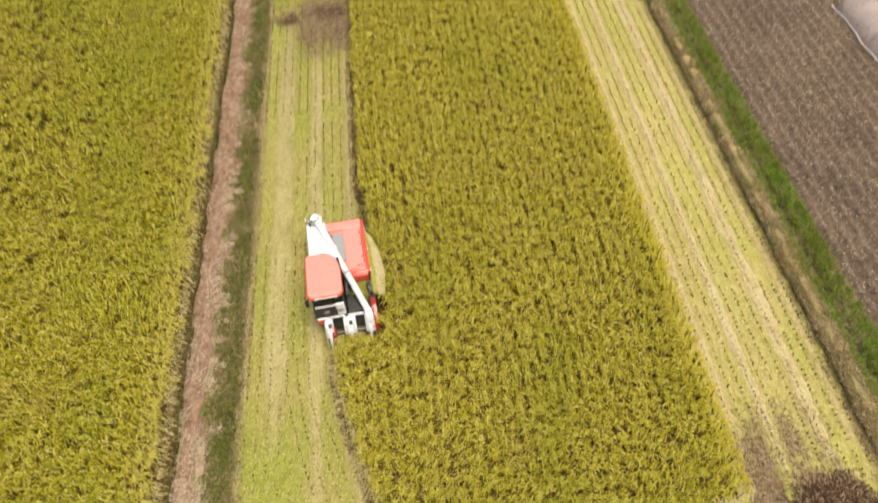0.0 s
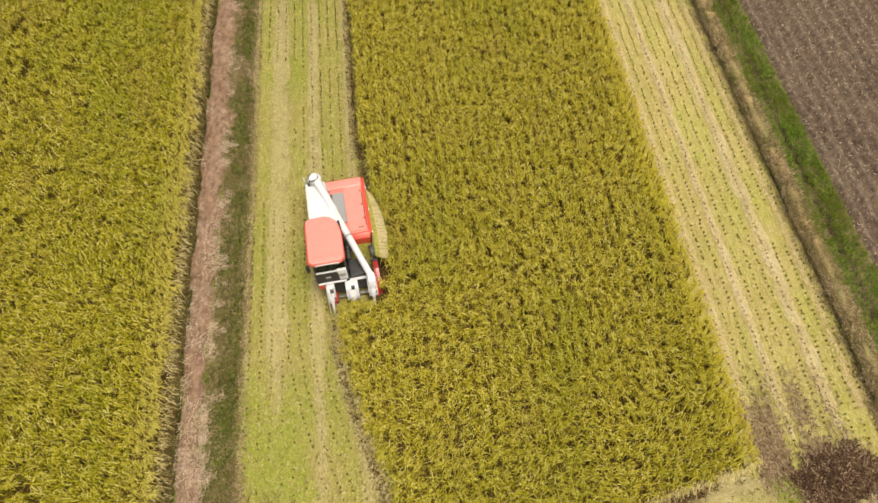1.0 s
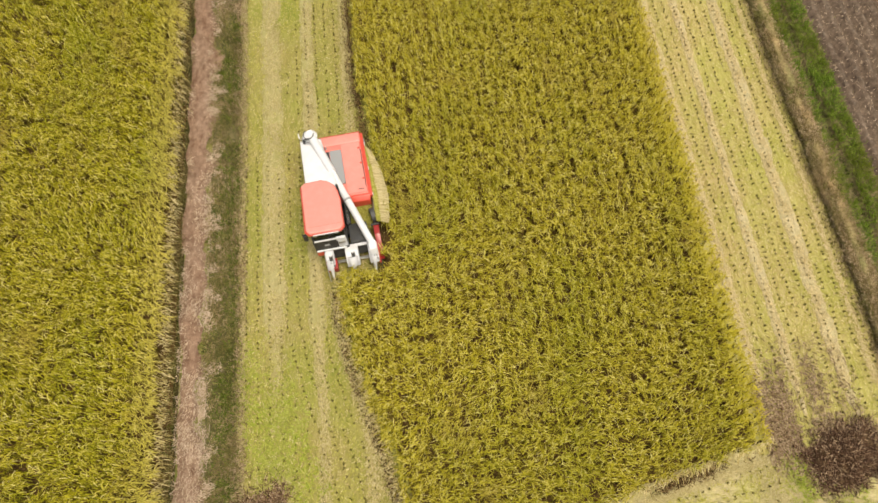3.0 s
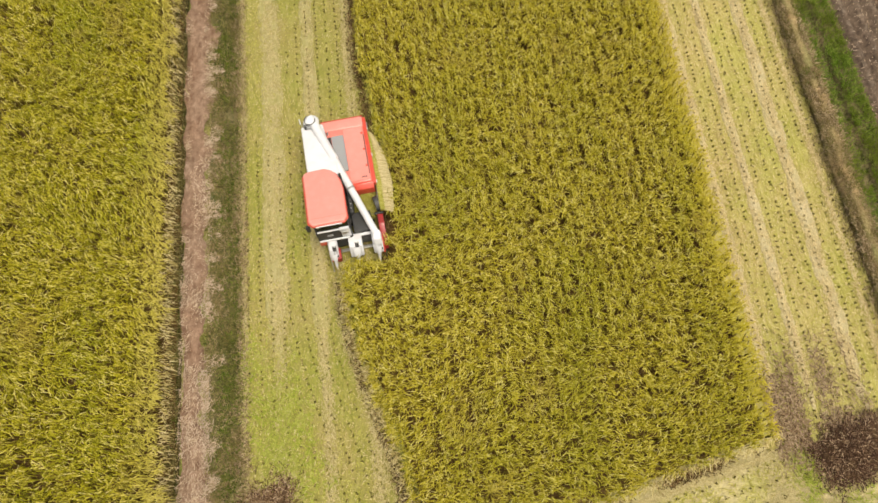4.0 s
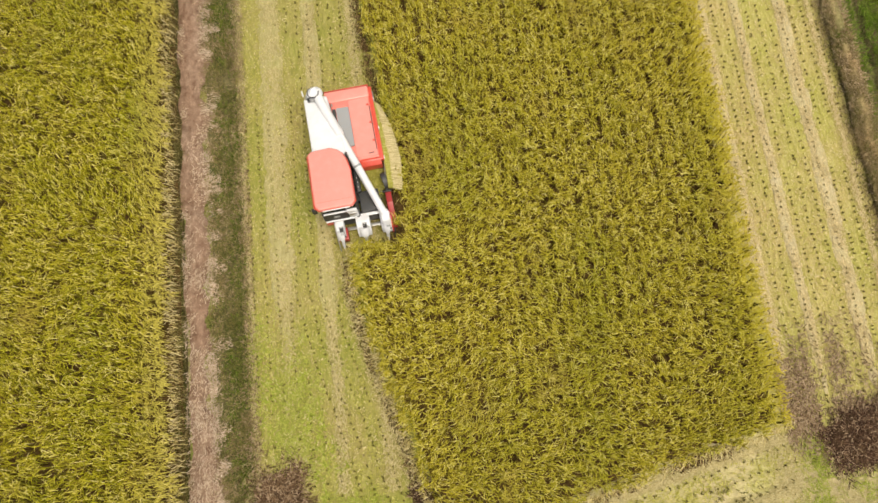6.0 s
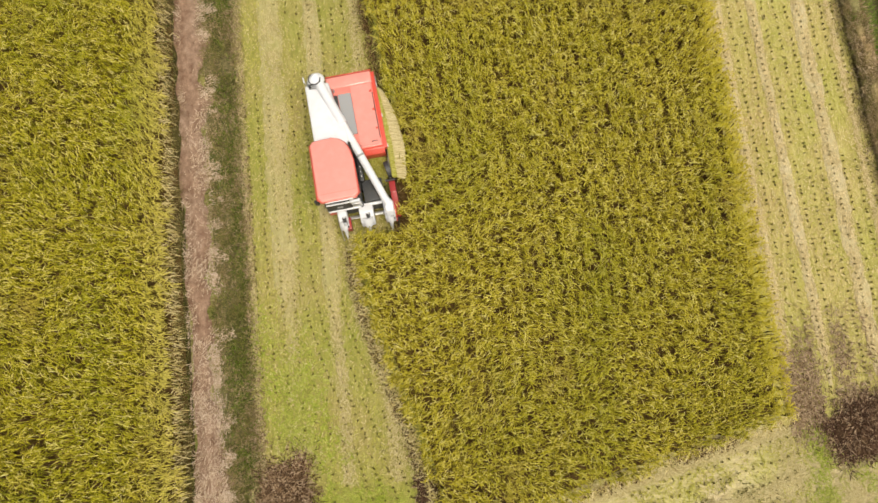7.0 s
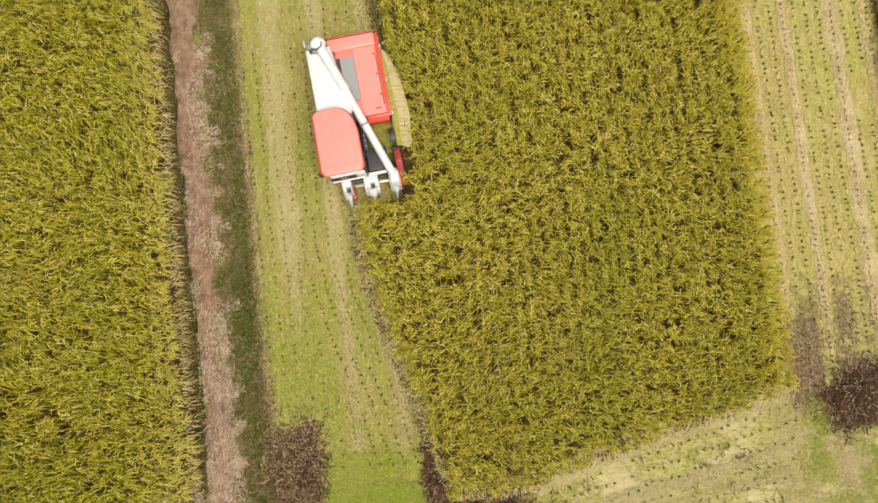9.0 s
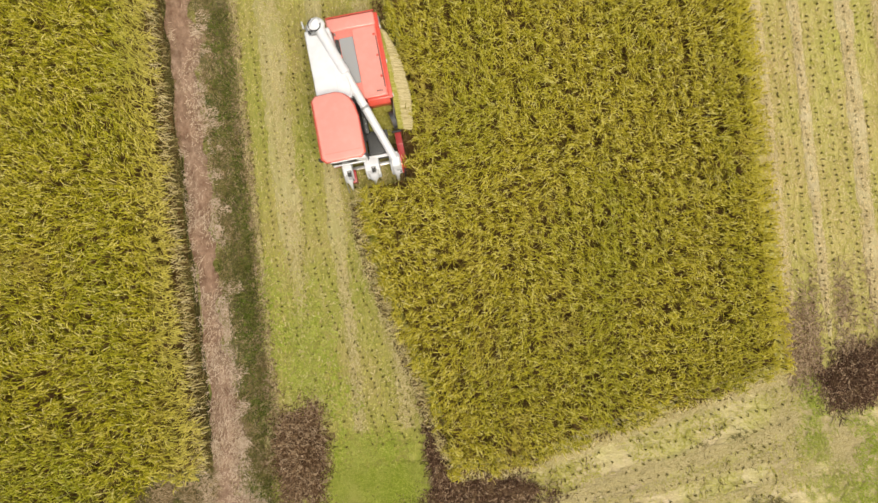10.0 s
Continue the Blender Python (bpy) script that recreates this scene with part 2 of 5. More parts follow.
M_BLACKROT = blade_material("blackened_rotten_straw", [(0.0, (0.03, 0.014, 0.008)), (0.5, (0.078, 0.040, 0.022)), (0.8, (0.17, 0.10, 0.055)), (1.0, (0.44, 0.32, 0.20))], None, thin=0.0)
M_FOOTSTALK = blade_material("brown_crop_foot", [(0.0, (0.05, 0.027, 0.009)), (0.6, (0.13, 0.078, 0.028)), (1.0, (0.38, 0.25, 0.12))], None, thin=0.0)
M_HELD = blade_material("held_cut_stalks", [(0.0, (0.36, 0.29, 0.12)), (0.5, (0.52, 0.43, 0.21)), (1.0, (0.66, 0.56, 0.32))], None, thin=0.1)
M_FRINGE = blade_material("bleached_outer_leaves", [(0.0, (0.36, 0.28, 0.09)), (0.5, (0.52, 0.42, 0.17)), (1.0, (0.68, 0.57, 0.31))], None, thin=0.15)
# Red paled towards pink: the sky's reflection on upward faces is in the colour.
M_PINK = paint("pale_red_painted_sky_sheen", (0.78, 0.265, 0.215), 0.34, (0.75, 0.42, 0.36), 0.25, coat=0.5)
M_RED = paint("red_machine_paint", (0.62, 0.055, 0.03), 0.32, (0.55, 0.30, 0.2), 0.12, coat=0.4)
# Same red with a weaker sky sheen mixed into its colour.
M_ROOF = paint("red_painted_sky_sheen", (0.76, 0.20, 0.155), 0.36, (0.72, 0.36, 0.30), 0.25, coat=0.4)
M_WHITE = paint("white_machine_paint", (0.74, 0.74, 0.755), 0.35, (0.50, 0.46, 0.38), 0.26, coat=0.3)
M_GREY = paint("dark_grey_plastic", (0.032, 0.034, 0.038), 0.5, (0.20, 0.17, 0.11), 0.2)
# Darker copy of the machine red, with shade put into the colour.
M_DEEP = paint("red_machine_paint_shaded", (0.34, 0.018, 0.02), 0.34, (0.3, 0.14, 0.09), 0.15, coat=0.3)
M_PANEL = paint("grey_steel_cover", (0.30, 0.31, 0.32), 0.45, (0.36, 0.3, 0.2), 0.25)
M_BLACK = paint("black_rubber", (0.022, 0.022, 0.022), 0.6, (0.16, 0.12, 0.08), 0.4)
M_STEEL = paint("bare_steel", (0.55, 0.55, 0.54), 0.35, (0.3, 0.2, 0.12), 0.3, metal=0.9)
M_LAMP = paint("amber_lamp", (0.7, 0.22, 0.02), 0.2)
# Brown dust over a pale base; the pale streaks paint the film's highlights.
M_FILM = paint("dusty_film_painted_glints", (0.40, 0.32, 0.29), 0.26, (0.15, 0.105, 0.075), 0.95, coat=0.3)


def glass_material(name, colour):
    m, nt, b = nodes_of(name)
    b.inputs["Base Color"].default_value = (*colour, 1)
    b.inputs["Roughness"].default_value = 0.04
    b.inputs["Transmission Weight"].default_value = 0.6
    return m


M_GLASS = glass_material("tinted_cab_glass", (0.02, 0.024, 0.026))


# ---- mesh helpers ----
def part(name, bm, material, parent, label=""):
    me = bpy.data.meshes.new(name)
    bm.normal_update()
    bm.to_mesh(me)
    bm.free()
    me.materials.append(material)
    me.polygons.foreach_set("use_smooth", [True] * len(me.polygons))
    me.set_sharp_from_angle(angle=radians(38))
    ob = new(name, me)
    if parent is not None:
        ob.parent = parent
    if label:
        ob["label"] = label
    return ob


def smooth(ob):
    ob.data.polygons.foreach_set("use_smooth", [True] * len(ob.data.polygons))
    ob.data.set_sharp_from_angle(angle=radians(38))
    return ob


def raw_mesh(name, verts, quads, material, smooth_it=False):
    """One mesh out of arrays: verts (n, 3), quads (m, 4)."""
    me = bpy.data.meshes.new(name)
    me.vertices.add(len(verts))
    me.vertices.foreach_set("co", np.ascontiguousarray(verts, dtype=np.float32).ravel())
    me.loops.add(quads.size)
    me.loops.foreach_set("vertex_index", np.ascontiguousarray(quads, dtype=np.int32).ravel())
    me.polygons.add(len(quads))
    me.polygons.foreach_set("loop_start", np.arange(0, quads.size, 4, dtype=np.int32))
    me.polygons.foreach_set("loop_total", np.full(len(quads), 4, dtype=np.int32))
    if smooth_it:
        me.polygons.foreach_set("use_smooth", np.ones(len(quads), dtype=bool))
    me.update(calc_edges=True)
    me.validate()
    me.materials.append(material)
    return new(name, me)


def bm_box(x0, x1, y0, y1, z0, z1, bevel=0.02, seg=2, taper=None):
    """A rounded box; taper moves its upper corners inwards: (left, right, front, back)."""
    bm = bmesh.new()
    a, b, c, d = taper or (0, 0, 0, 0)
    lo = [bm.verts.new(p) for p in ((x0, y0, z0), (x1, y0, z0), (x1, y1, z0), (x0, y1, z0))]
    hi = [bm.verts.new(p) for p in ((x0 + a, y0 + c, z1), (x1 - b, y0 + c, z1), (x1 - b, y1 - d, z1), (x0 + a, y1 - d, z1))]
    bm.faces.new(lo[::-1])
    bm.faces.new(hi)
    for i in range(4):
        j = (i + 1) % 4
        bm.faces.new((lo[i], lo[j], hi[j], hi[i]))
    if bevel:
        bmesh.ops.bevel(bm, geom=bm.edges[:], offset=bevel, segments=seg, affect='EDGES', profile=0.6)
    return bm


def bm_prism(outline, z0, z1, bevel=0.02, seg=2):
    """An upright prism over an outline of (x, y), counter-clockwise."""
    bm = bmesh.new()
    lo = [bm.verts.new((x, y, z0)) for x, y in outline]
    hi = [bm.verts.new((x, y, z1)) for x, y in outline]
    bm.faces.new(lo[::-1])
    bm.faces.new(hi)
    n = len(outline)
    for i in range(n):
        j = (i + 1) % n
        bm.faces.new((lo[i], lo[j], hi[j], hi[i]))
    if bevel:
        bmesh.ops.bevel(bm, geom=bm.edges[:], offset=bevel, segments=seg, affect='EDGES', profile=0.6)
    return bm


def bm_side(outline, x0, x1, bevel=0.015, seg=2):
    """A prism across x over a side outline of (y, z)."""
    bm = bm_prism(outline, x0, x1, bevel, seg)
    for v in bm.verts:
        v.co = Vector((v.co.z, v.co.x, v.co.y))
    bmesh.ops.recalc_face_normals(bm, faces=bm.faces[:])
    return bm


def bm_tube(points, radii, sides=14):
    """A closed tube along points."""
    bm = bmesh.new()
    pts = [Vector(p) for p in points]
    if not isinstance(radii, (list, tuple)):
        radii = [radii] * len(pts)
    rings = []
    up = Vector((0.13, 0.07, 1.0))
    for i, p in enumerate(pts):
        d = (pts[min(i + 1, len(pts) - 1)] - pts[max(i - 1, 0)]).normalized()
        s = d.cross(up)
        if s.length < 0.15:
            s = d.cross(Vector((1, 0.2, 0)))
        s.normalize()
        u = s.cross(d).normalized()
        rings.append([bm.verts.new(p + (s * math.cos(k * math.tau / sides) + u * math.sin(k * math.tau / sides)) * radii[i]) for k in range(sides)])
    for a, b in zip(rings, rings[1:]):
        for k in range(sides):
            bm.faces.new((a[k], a[(k + 1) % sides], b[(k + 1) % sides], b[k]))
    bm.faces.new(rings[0][::-1])
    bm.faces.new(rings[-1])
    bmesh.ops.recalc_face_normals(bm, faces=bm.faces[:])
    return bm


def fbm(x, y, scale, octaves=3, seed=0):
    """Smooth value noise on arrays, about -1 to 1."""
    out, amp, tot = np.zeros_like(x, dtype=float), 1.0, 0.0
    for o in range(octaves):
        u, v = x * scale * 2 ** o + seed * 17.3 + o * 5.1, y * scale * 2 ** o - seed * 9.7 + o * 3.3
        iu, iv = np.floor(u).astype(np.int64), np.floor(v).astype(np.int64)
        fu, fv = u - iu, v - iv
        fu, fv = fu * fu * (3 - 2 * fu), fv * fv * (3 - 2 * fv)

        def h(a, b):
            n = (a * 374761393 + b * 668265263 + (seed + o) * 2147483) & 0x7FFFFFFF
            n = ((n ^ (n >> 13)) * 1274126177) & 0x7FFFFFFF
            return ((n ^ (n >> 16)) & 0xFFFF) / 32767.5 - 1
        out += amp * (h(iu, iv) * (1 - fu) * (1 - fv) + h(iu + 1, iv) * fu * (1 - fv) + h(iu, iv + 1) * (1 - fu) * fv + h(iu + 1, iv + 1) * fu * fv)
        tot += amp
        amp *= 0.5
    return out / tot


def sheet(name, x0, x1, y0, y1, step, height, material, left=None, right=None):
    """A relief of the ground; left and right bend its long edges."""
    ny, nx = max(2, int((y1 - y0) / step)), max(2, int((x1 - x0) / step))
    v, u = np.meshgrid(np.linspace(0, 1, ny + 1), np.linspace(0, 1, nx + 1), indexing="ij")
    y = y0 + (y1 - y0) * v
    a = left(y) if left else np.full_like(y, x0)
    b = right(y) if right else np.full_like(y, x1)
    x = a + (b - a) * u
    z = height(x, y, u)
    verts = np.stack([x, y, z], -1).reshape(-1, 3)
    i = (np.arange(ny)[:, None] * (nx + 1) + np.arange(nx)[None, :]).ravel()
    quads = np.stack([i, i + 1, i + nx + 2, i + nx + 1], -1)
    return raw_mesh(name, verts, quads, material, True)


RNG = np.random.default_rng(7)


def strips(base, way, length, width, rise, droop, segs=3, twist=0.6):
    """Arrays of bent blades: base (n, 3), way in radians, each rises and then bows over by droop."""
    n = len(base)
    s = np.linspace(0, 1, segs + 1)
    d = np.stack([np.cos(way), np.sin(way), np.zeros(n)], -1)
    side_way = way + np.pi / 2 + RNG.normal(0, twist, n)
    side = np.stack([np.cos(side_way), np.sin(side_way), np.zeros(n)], -1)
    verts = np.empty((n, segs + 1, 2, 3))
    for k, t in enumerate(s):
        out = length * (t ** 1.5)
        up = rise * (1 - (1 - t) ** 1.8) - droop * t ** 3
        c = base + d * out[:, None]
        c[:, 2] += up
        w = width * (1.0 if 0 < k < segs else 0.45) * 0.5
        verts[:, k, 0] = c - side * w[:, None]
        verts[:, k, 1] = c + side * w[:, None]
    b = np.arange(n)[:, None] * (segs + 1) * 2 + np.arange(segs)[None, :] * 2
    b = b.ravel()
    return verts.reshape(-1, 3), np.stack([b, b + 1, b + 3, b + 2], -1)


def join(parts):
    vs, qs, o = [], [], 0
    for v, q in parts:
        vs.append(v)
        qs.append(q + o)
        o += len(v)
    return np.concatenate(vs), np.concatenate(qs)


def flat_bits(x, y, z, length, width, way, tilt=0.1):
    """Loose straws that lie on the ground."""
    n = len(x)
    d = np.stack([np.cos(way), np.sin(way), RNG.normal(0, tilt, n)], -1) * (length / 2)[:, None]
    s = np.stack([-np.sin(way), np.cos(way), RNG.normal(0, 0.25, n)], -1) * (width / 2)[:, None]
    c = np.stack([x, y, z], -1)
    v = np.stack([c - d - s, c - d + s, c + d + s, c + d - s], 1).reshape(-1, 3)
    b = np.arange(n) * 4
    return v, np.stack([b, b + 1, b + 2, b + 3], -1)


def scatter(n, x0, x1, y0, y1):
    return RNG.uniform(x0, x1, n), RNG.uniform(y0, y1, n)


def tufts(x, y, z, blades, height, spread, width, way=None):
    """Many small tufts, each of some blades, as arrays."""
    n = len(x)
    X, Y, Z = np.repeat(x, blades), np.repeat(y, blades), np.repeat(z, blades)
    m = n * blades
    w = RNG.uniform(0, math.tau, m) if way is None else RNG.normal(way, 0.7, m)
    base = np.stack([X + RNG.normal(0, spread * 0.3, m), Y + RNG.normal(0, spread * 0.3, m), Z], -1)
    L = RNG.uniform(0.4, 1.0, m) * spread
    H = RNG.uniform(0.6, 1.1, m) * height
    return strips(base, w, L, RNG.uniform(1.1, 1.9, m) * width, H, H * 0.3, 1)


# ---- the setting ----
X_TRACK0, X_TRACK1, X_STUB0 = -6.25, -5.44, -4.72
X_BANK0, X_GREEN0, X_SOIL0 = 11.10, 11.70, 12.80
Y_NEAR, Y_FAR = -26.0, 40.0


def rice_edge(y):
    """The standing crop's border along the freshly cut side: cut back behind the harvester, curving ahead of it."""
    y = np.asarray(y, dtype=float)
    ahead = np.interp(y, [-4.6, -3.6, -2.48, -1.08, 0.19, 1.2, 2.6], [-0.62, -0.88, -1.12, -1.54, -1.88, -2.05, -2.10])
    return np.where(y > 2.28, np.interp(y, [2.28, 3.6, 6, 9, 30], [-0.93, -0.88, -0.95, -1.32, -1.28]), ahead)


def end_edge(x):
    """The standing crop's near end."""
    return np.interp(x, [-0.6, 0.4, 1.57, 3.68, 5.78, 7.74], [-4.74, -4.82, -4.68, -4.12, -3.62, -3.2])


# ground to the horizon
g = bmesh.new()
for p in ((-1500, -1500, -0.12), (1500, -1500, -0.12), (1500, 1500, -0.12), (-1500, 1500, -0.12)):
    g.verts.new(p)
g.faces.new(g.verts[:])
tagged(part("ground", g, M_GROUND, None), "flat yellow-green farmland reaching to the horizon", "ground", kind="structure")

wob = lambda y, s, a, seed: fbm(y, y * 0.3, s, 3, seed) * a

tagged(sheet("paddy_ground_left", -19, X_RICE_L, -7.2, Y_FAR, 0.25, lambda x, y, u: np.where(y < -4.1 - np.clip(-7.9 - x, 0, 9) * 1.7, -0.11, -0.01) + 0.03 * fbm(x, y, 1.5, 3, 1), M_PADDY),
       "dark mud under the standing rice", "paddy soil", kind="structure")
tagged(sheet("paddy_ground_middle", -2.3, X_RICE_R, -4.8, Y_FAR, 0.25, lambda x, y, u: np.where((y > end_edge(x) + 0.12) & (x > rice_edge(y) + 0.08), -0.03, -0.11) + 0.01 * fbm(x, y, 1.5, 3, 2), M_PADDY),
       "dark mud under the standing rice", "paddy soil", kind="structure")
tagged(sheet("dirt_track", X_TRACK0, X_TRACK1, Y_NEAR, Y_FAR, 0.07,
             lambda x, y, u: 0.02 + 0.03 * fbm(x, y, 3.0, 4, 3) + 0.05 * np.sin(u * math.pi), M_ROAD,
             lambda y: -6.20 + wob(y, 1.1, 0.16, 4) + wob(y, 4.0, 0.05, 73) - np.interp(y, [-5.4, -3.8], [0.5, 0]), lambda y: X_TRACK1 - 0.08 + wob(y, 0.8, 0.55, 5) + wob(y, 3.2, 0.24, 74) + np.interp(y, [-5.4, -3.8], [0.3, 0])),
       "narrow pinkish-brown dirt track between the paddies", "dirt track", kind="structure")
tagged(sheet("verge_left", X_TRACK1 - 0.05, X_STUB0, Y_NEAR, Y_FAR, 0.08,
             lambda x, y, u: 0.03 - 0.1 * u + 0.04 * fbm(x, y, 3.0, 3, 6), M_VERGE, None, lambda y: X_STUB0 + 0.05 + wob(y, 1.3, 0.1, 7)),
       "low dark green grass verge beside the track", "grass verge", kind="structure")
# The dark earth carries the rice's shade as colour.
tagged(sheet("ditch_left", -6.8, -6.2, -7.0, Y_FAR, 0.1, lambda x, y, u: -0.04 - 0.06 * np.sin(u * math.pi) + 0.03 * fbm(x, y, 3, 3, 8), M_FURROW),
       "grassy furrow along the rice, shade painted into its earth", "furrow", kind="structure")
tagged(sheet("grass_ground_left", -19, -6.15, Y_NEAR, -3.9, 0.2, lambda x, y, u: -0.05 + 0.04 * fbm(x, y, 1.5, 4, 17), M_VERGE),
       "rough grass where the left paddy ends", "grass", kind="structure")
tagged(sheet("stubble_ground_left", X_STUB0, -0.5, -4.85, Y_FAR, 0.08,
             lambda x, y, u: -0.01 + 0.02 * fbm(x, y, 2.5, 4, 9), M_STUBBLE_L, lambda y: X_STUB0 + wob(y, 1.3, 0.08, 7), lambda y: rice_edge(y) + np.where((y > 2.4) & (y < 5.5), 0.0, 0.3)),
       "cut rice stubble ground with straw and green regrowth", "stubble field", kind="structure")
tagged(sheet("stubble_ground_right", X_RICE_R - 0.15, X_BANK0 + 0.1, -3.6, Y_FAR, 0.08,
             lambda x, y, u: -0.01 + 0.02 * fbm(x, y, 2.5, 4, 10), M_STUBBLE),
       "wide strip of pale cut rice stubble", "stubble field", kind="structure")
tagged(sheet("headland", -5.0, X_BANK0 + 0.1, Y_NEAR, -2.6, 0.1, lambda x, y, u: np.where((y > end_edge(x) + 0.2) & (x > -0.7) & (x < X_RICE_R - 0.1), -0.115, -0.025 + 0.02 * fbm(x, y, 2.5, 4, 11)), M_HEAD),
       "cut headland with straw and green weeds at the field end", "headland", kind="structure")
tagged(sheet("bank", X_BANK0, X_GREEN0 + 0.05, Y_NEAR, Y_FAR, 0.08,
             lambda x, y, u: -0.12 + 0.34 * np.clip((u - 0.12) / 0.3, 0, 1) ** 1.3 - 0.12 * np.clip((u - 0.7) / 0.3, 0, 1) + 0.07 * fbm(x, y, 2.5, 4, 12), M_BANK,
             lambda y: X_BANK0 + wob(y, 0.8, 0.12, 13)),
       "low bank of dry brown grass between the fields", "earth bank", kind="structure")
tagged(sheet("grass_strip", X_GREEN0, X_SOIL0 + 0.05, Y_NEAR, Y_FAR, 0.08,
             lambda x, y, u: 0.09 - 0.14 * np.exp(-((u - 0.40) / 0.10) ** 2) + 0.03 * fbm(x, y, 2.5, 3, 14) - 0.03 * u, M_VERGE),
       "bright green grass strip beside the tilled field", "grass strip", kind="structure")
tagged(sheet("tilled_field", X_SOIL0, 32.0, -8.0, Y_FAR, 0.11,
             lambda x, y, u: 0.02 + 0.095 * np.sin(x / 0.45 * math.tau + 0.8 + 0.5 * fbm(x, y, 0.5, 2, 89)) + 0.09 * fbm(x, y, 4.5, 4, 16), M_SOIL),
       "dark brown tilled field with shallow furrows", "tilled field", kind="structure")


# ---- standing rice ----
def rice(name, x0, x1, y0, y1, keep, mat, label, seed, step=(0.28, 0.16), blades=30, edge_dist=None, stem_mat=M_STEM, wind=0.0, swirl=4.0, loose=1.1, back=0.0, reach=(0.07, 0.24), skirt=0.0, wide=(0.013, 0.033), clump=(0.062, 0.052)):
    xs, ys = np.meshgrid(np.arange(x0, x1, step[0]), np.arange(y0, y1, step[1]))
    xs, ys = xs.ravel(), ys.ravel()
    xs = xs + RNG.normal(0, 0.032, len(xs)) + 0.05 * fbm(xs, ys, 0.5, 2, seed + 5)
    ys = ys + RNG.normal(0, 0.035, len(ys))
    k = keep(xs, ys)
    xs, ys = xs[k], ys[k]
    # thin spots where plants failed
    k = fbm(xs, ys, 3.4, 2, seed + 3) > -0.82
    xs, ys = xs[k], ys[k]
    n = len(xs)
    lean = wind + fbm(xs, ys, 0.45, 3, seed) * swirl + fbm(xs, ys, 1.6, 2, seed + 1) * 1.0
    tall = 0.87 + 0.05 * fbm(xs, ys, 0.5, 3, seed + 2) + RNG.normal(0, 0.04, n)
    X, Y, T, W = (np.repeat(a, blades) for a in (xs, ys, tall, lean))
    m = n * blades
    way = W + RNG.normal(0, loose, m) + np.where(RNG.uniform(0, 1, m) < back, math.pi, 0)
    if edge_dist is not None:
        e = np.clip(1 - edge_dist(X, Y) / 0.5, 0, 1)
        out = e * (RNG.uniform(0, 1, m) < 0.6)
        way = np.where(out > 0.2, RNG.normal(0.1, 0.75, m), way)
    base = np.stack([X + RNG.normal(0, clump[0], m), Y + RNG.normal(0, clump[1], m), T * RNG.uniform(0.62, 0.88, m)], -1)
    L = RNG.uniform(*reach, m)
    if edge_dist is not None:
        L = L * np.where(out > 0.2, RNG.uniform(0.6, 1.3, m), 1)
    if skirt:
        low = (edge_dist(X, Y) < 0.25) & (RNG.uniform(0, 1, m) < 0.6)
        base[:, 2] *= np.where(low, RNG.uniform(skirt, 1, m), 1)
        T = np.where(low, base[:, 2] + RNG.uniform(0.05, 0.25, m), T)
    rise = (T - base[:, 2]) * RNG.uniform(0.75, 1.2, m)
    droop = RNG.uniform(0.04, 0.26, m)
    ears = strips(base, way, L, RNG.uniform(*wide, m), rise, droop, 2)
    ob = raw_mesh(name, *ears, mat)
    tagged(ob, label, "rice crop", kind="stuff")
    # stems down to the mud; their colour also sets how dark the gaps look
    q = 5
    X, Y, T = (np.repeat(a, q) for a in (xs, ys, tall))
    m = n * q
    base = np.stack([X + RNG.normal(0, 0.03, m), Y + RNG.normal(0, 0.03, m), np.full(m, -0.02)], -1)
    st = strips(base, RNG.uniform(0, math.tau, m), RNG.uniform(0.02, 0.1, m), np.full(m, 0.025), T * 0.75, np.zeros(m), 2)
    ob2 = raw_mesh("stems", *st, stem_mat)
    ob2.parent = ob
    return ob


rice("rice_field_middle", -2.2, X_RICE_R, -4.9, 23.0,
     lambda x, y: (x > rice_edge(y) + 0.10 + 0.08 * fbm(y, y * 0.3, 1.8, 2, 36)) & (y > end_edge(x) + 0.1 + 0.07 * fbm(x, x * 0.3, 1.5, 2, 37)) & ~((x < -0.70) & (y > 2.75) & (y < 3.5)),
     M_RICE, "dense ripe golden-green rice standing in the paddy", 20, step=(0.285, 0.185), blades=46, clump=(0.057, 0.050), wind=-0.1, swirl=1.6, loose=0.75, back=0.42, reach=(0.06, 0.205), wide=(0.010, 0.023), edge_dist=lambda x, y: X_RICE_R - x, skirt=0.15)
rice("rice_field_left", -17.5, X_RICE_L, -7.2, 23.0,
     lambda x, y: (y > np.where(x > -7.75, -4.1, np.where(x > -8.05, -4.1 - (-7.75 - x) * 2.0, -4.7 - (-8.05 - x) * 1.7)) + 0.12 * fbm(x, y, 1.0, 2, 33)) & ~(np.abs((x + 8.35) * 0.83 + (y + 3.6) * 0.55) < np.where((x > -9.9) & (x < -7.95), 0.07, -1)) & (RNG.uniform(0, 1, len(x)) > 0.3 * np.clip((-8.5 - x) / 5, 0, 1) * np.clip((y - 3) / 7, 0, 1)) & (x < X_RICE_L - 0.10 - 0.07 * fbm(y, y * 0.3, 1.4, 2, 34)),
     M_RICE_L, "dense ripe yellow rice along the dirt track", 30, blades=30, step=(0.285, 0.17), clump=(0.062, 0.052), edge_dist=lambda x, y: X_RICE_L - x, stem_mat=M_STEM_L, wind=-0.2, swirl=1.3, loose=0.65, back=0.2, reach=(0.08, 0.26), wide=(0.011, 0.027))


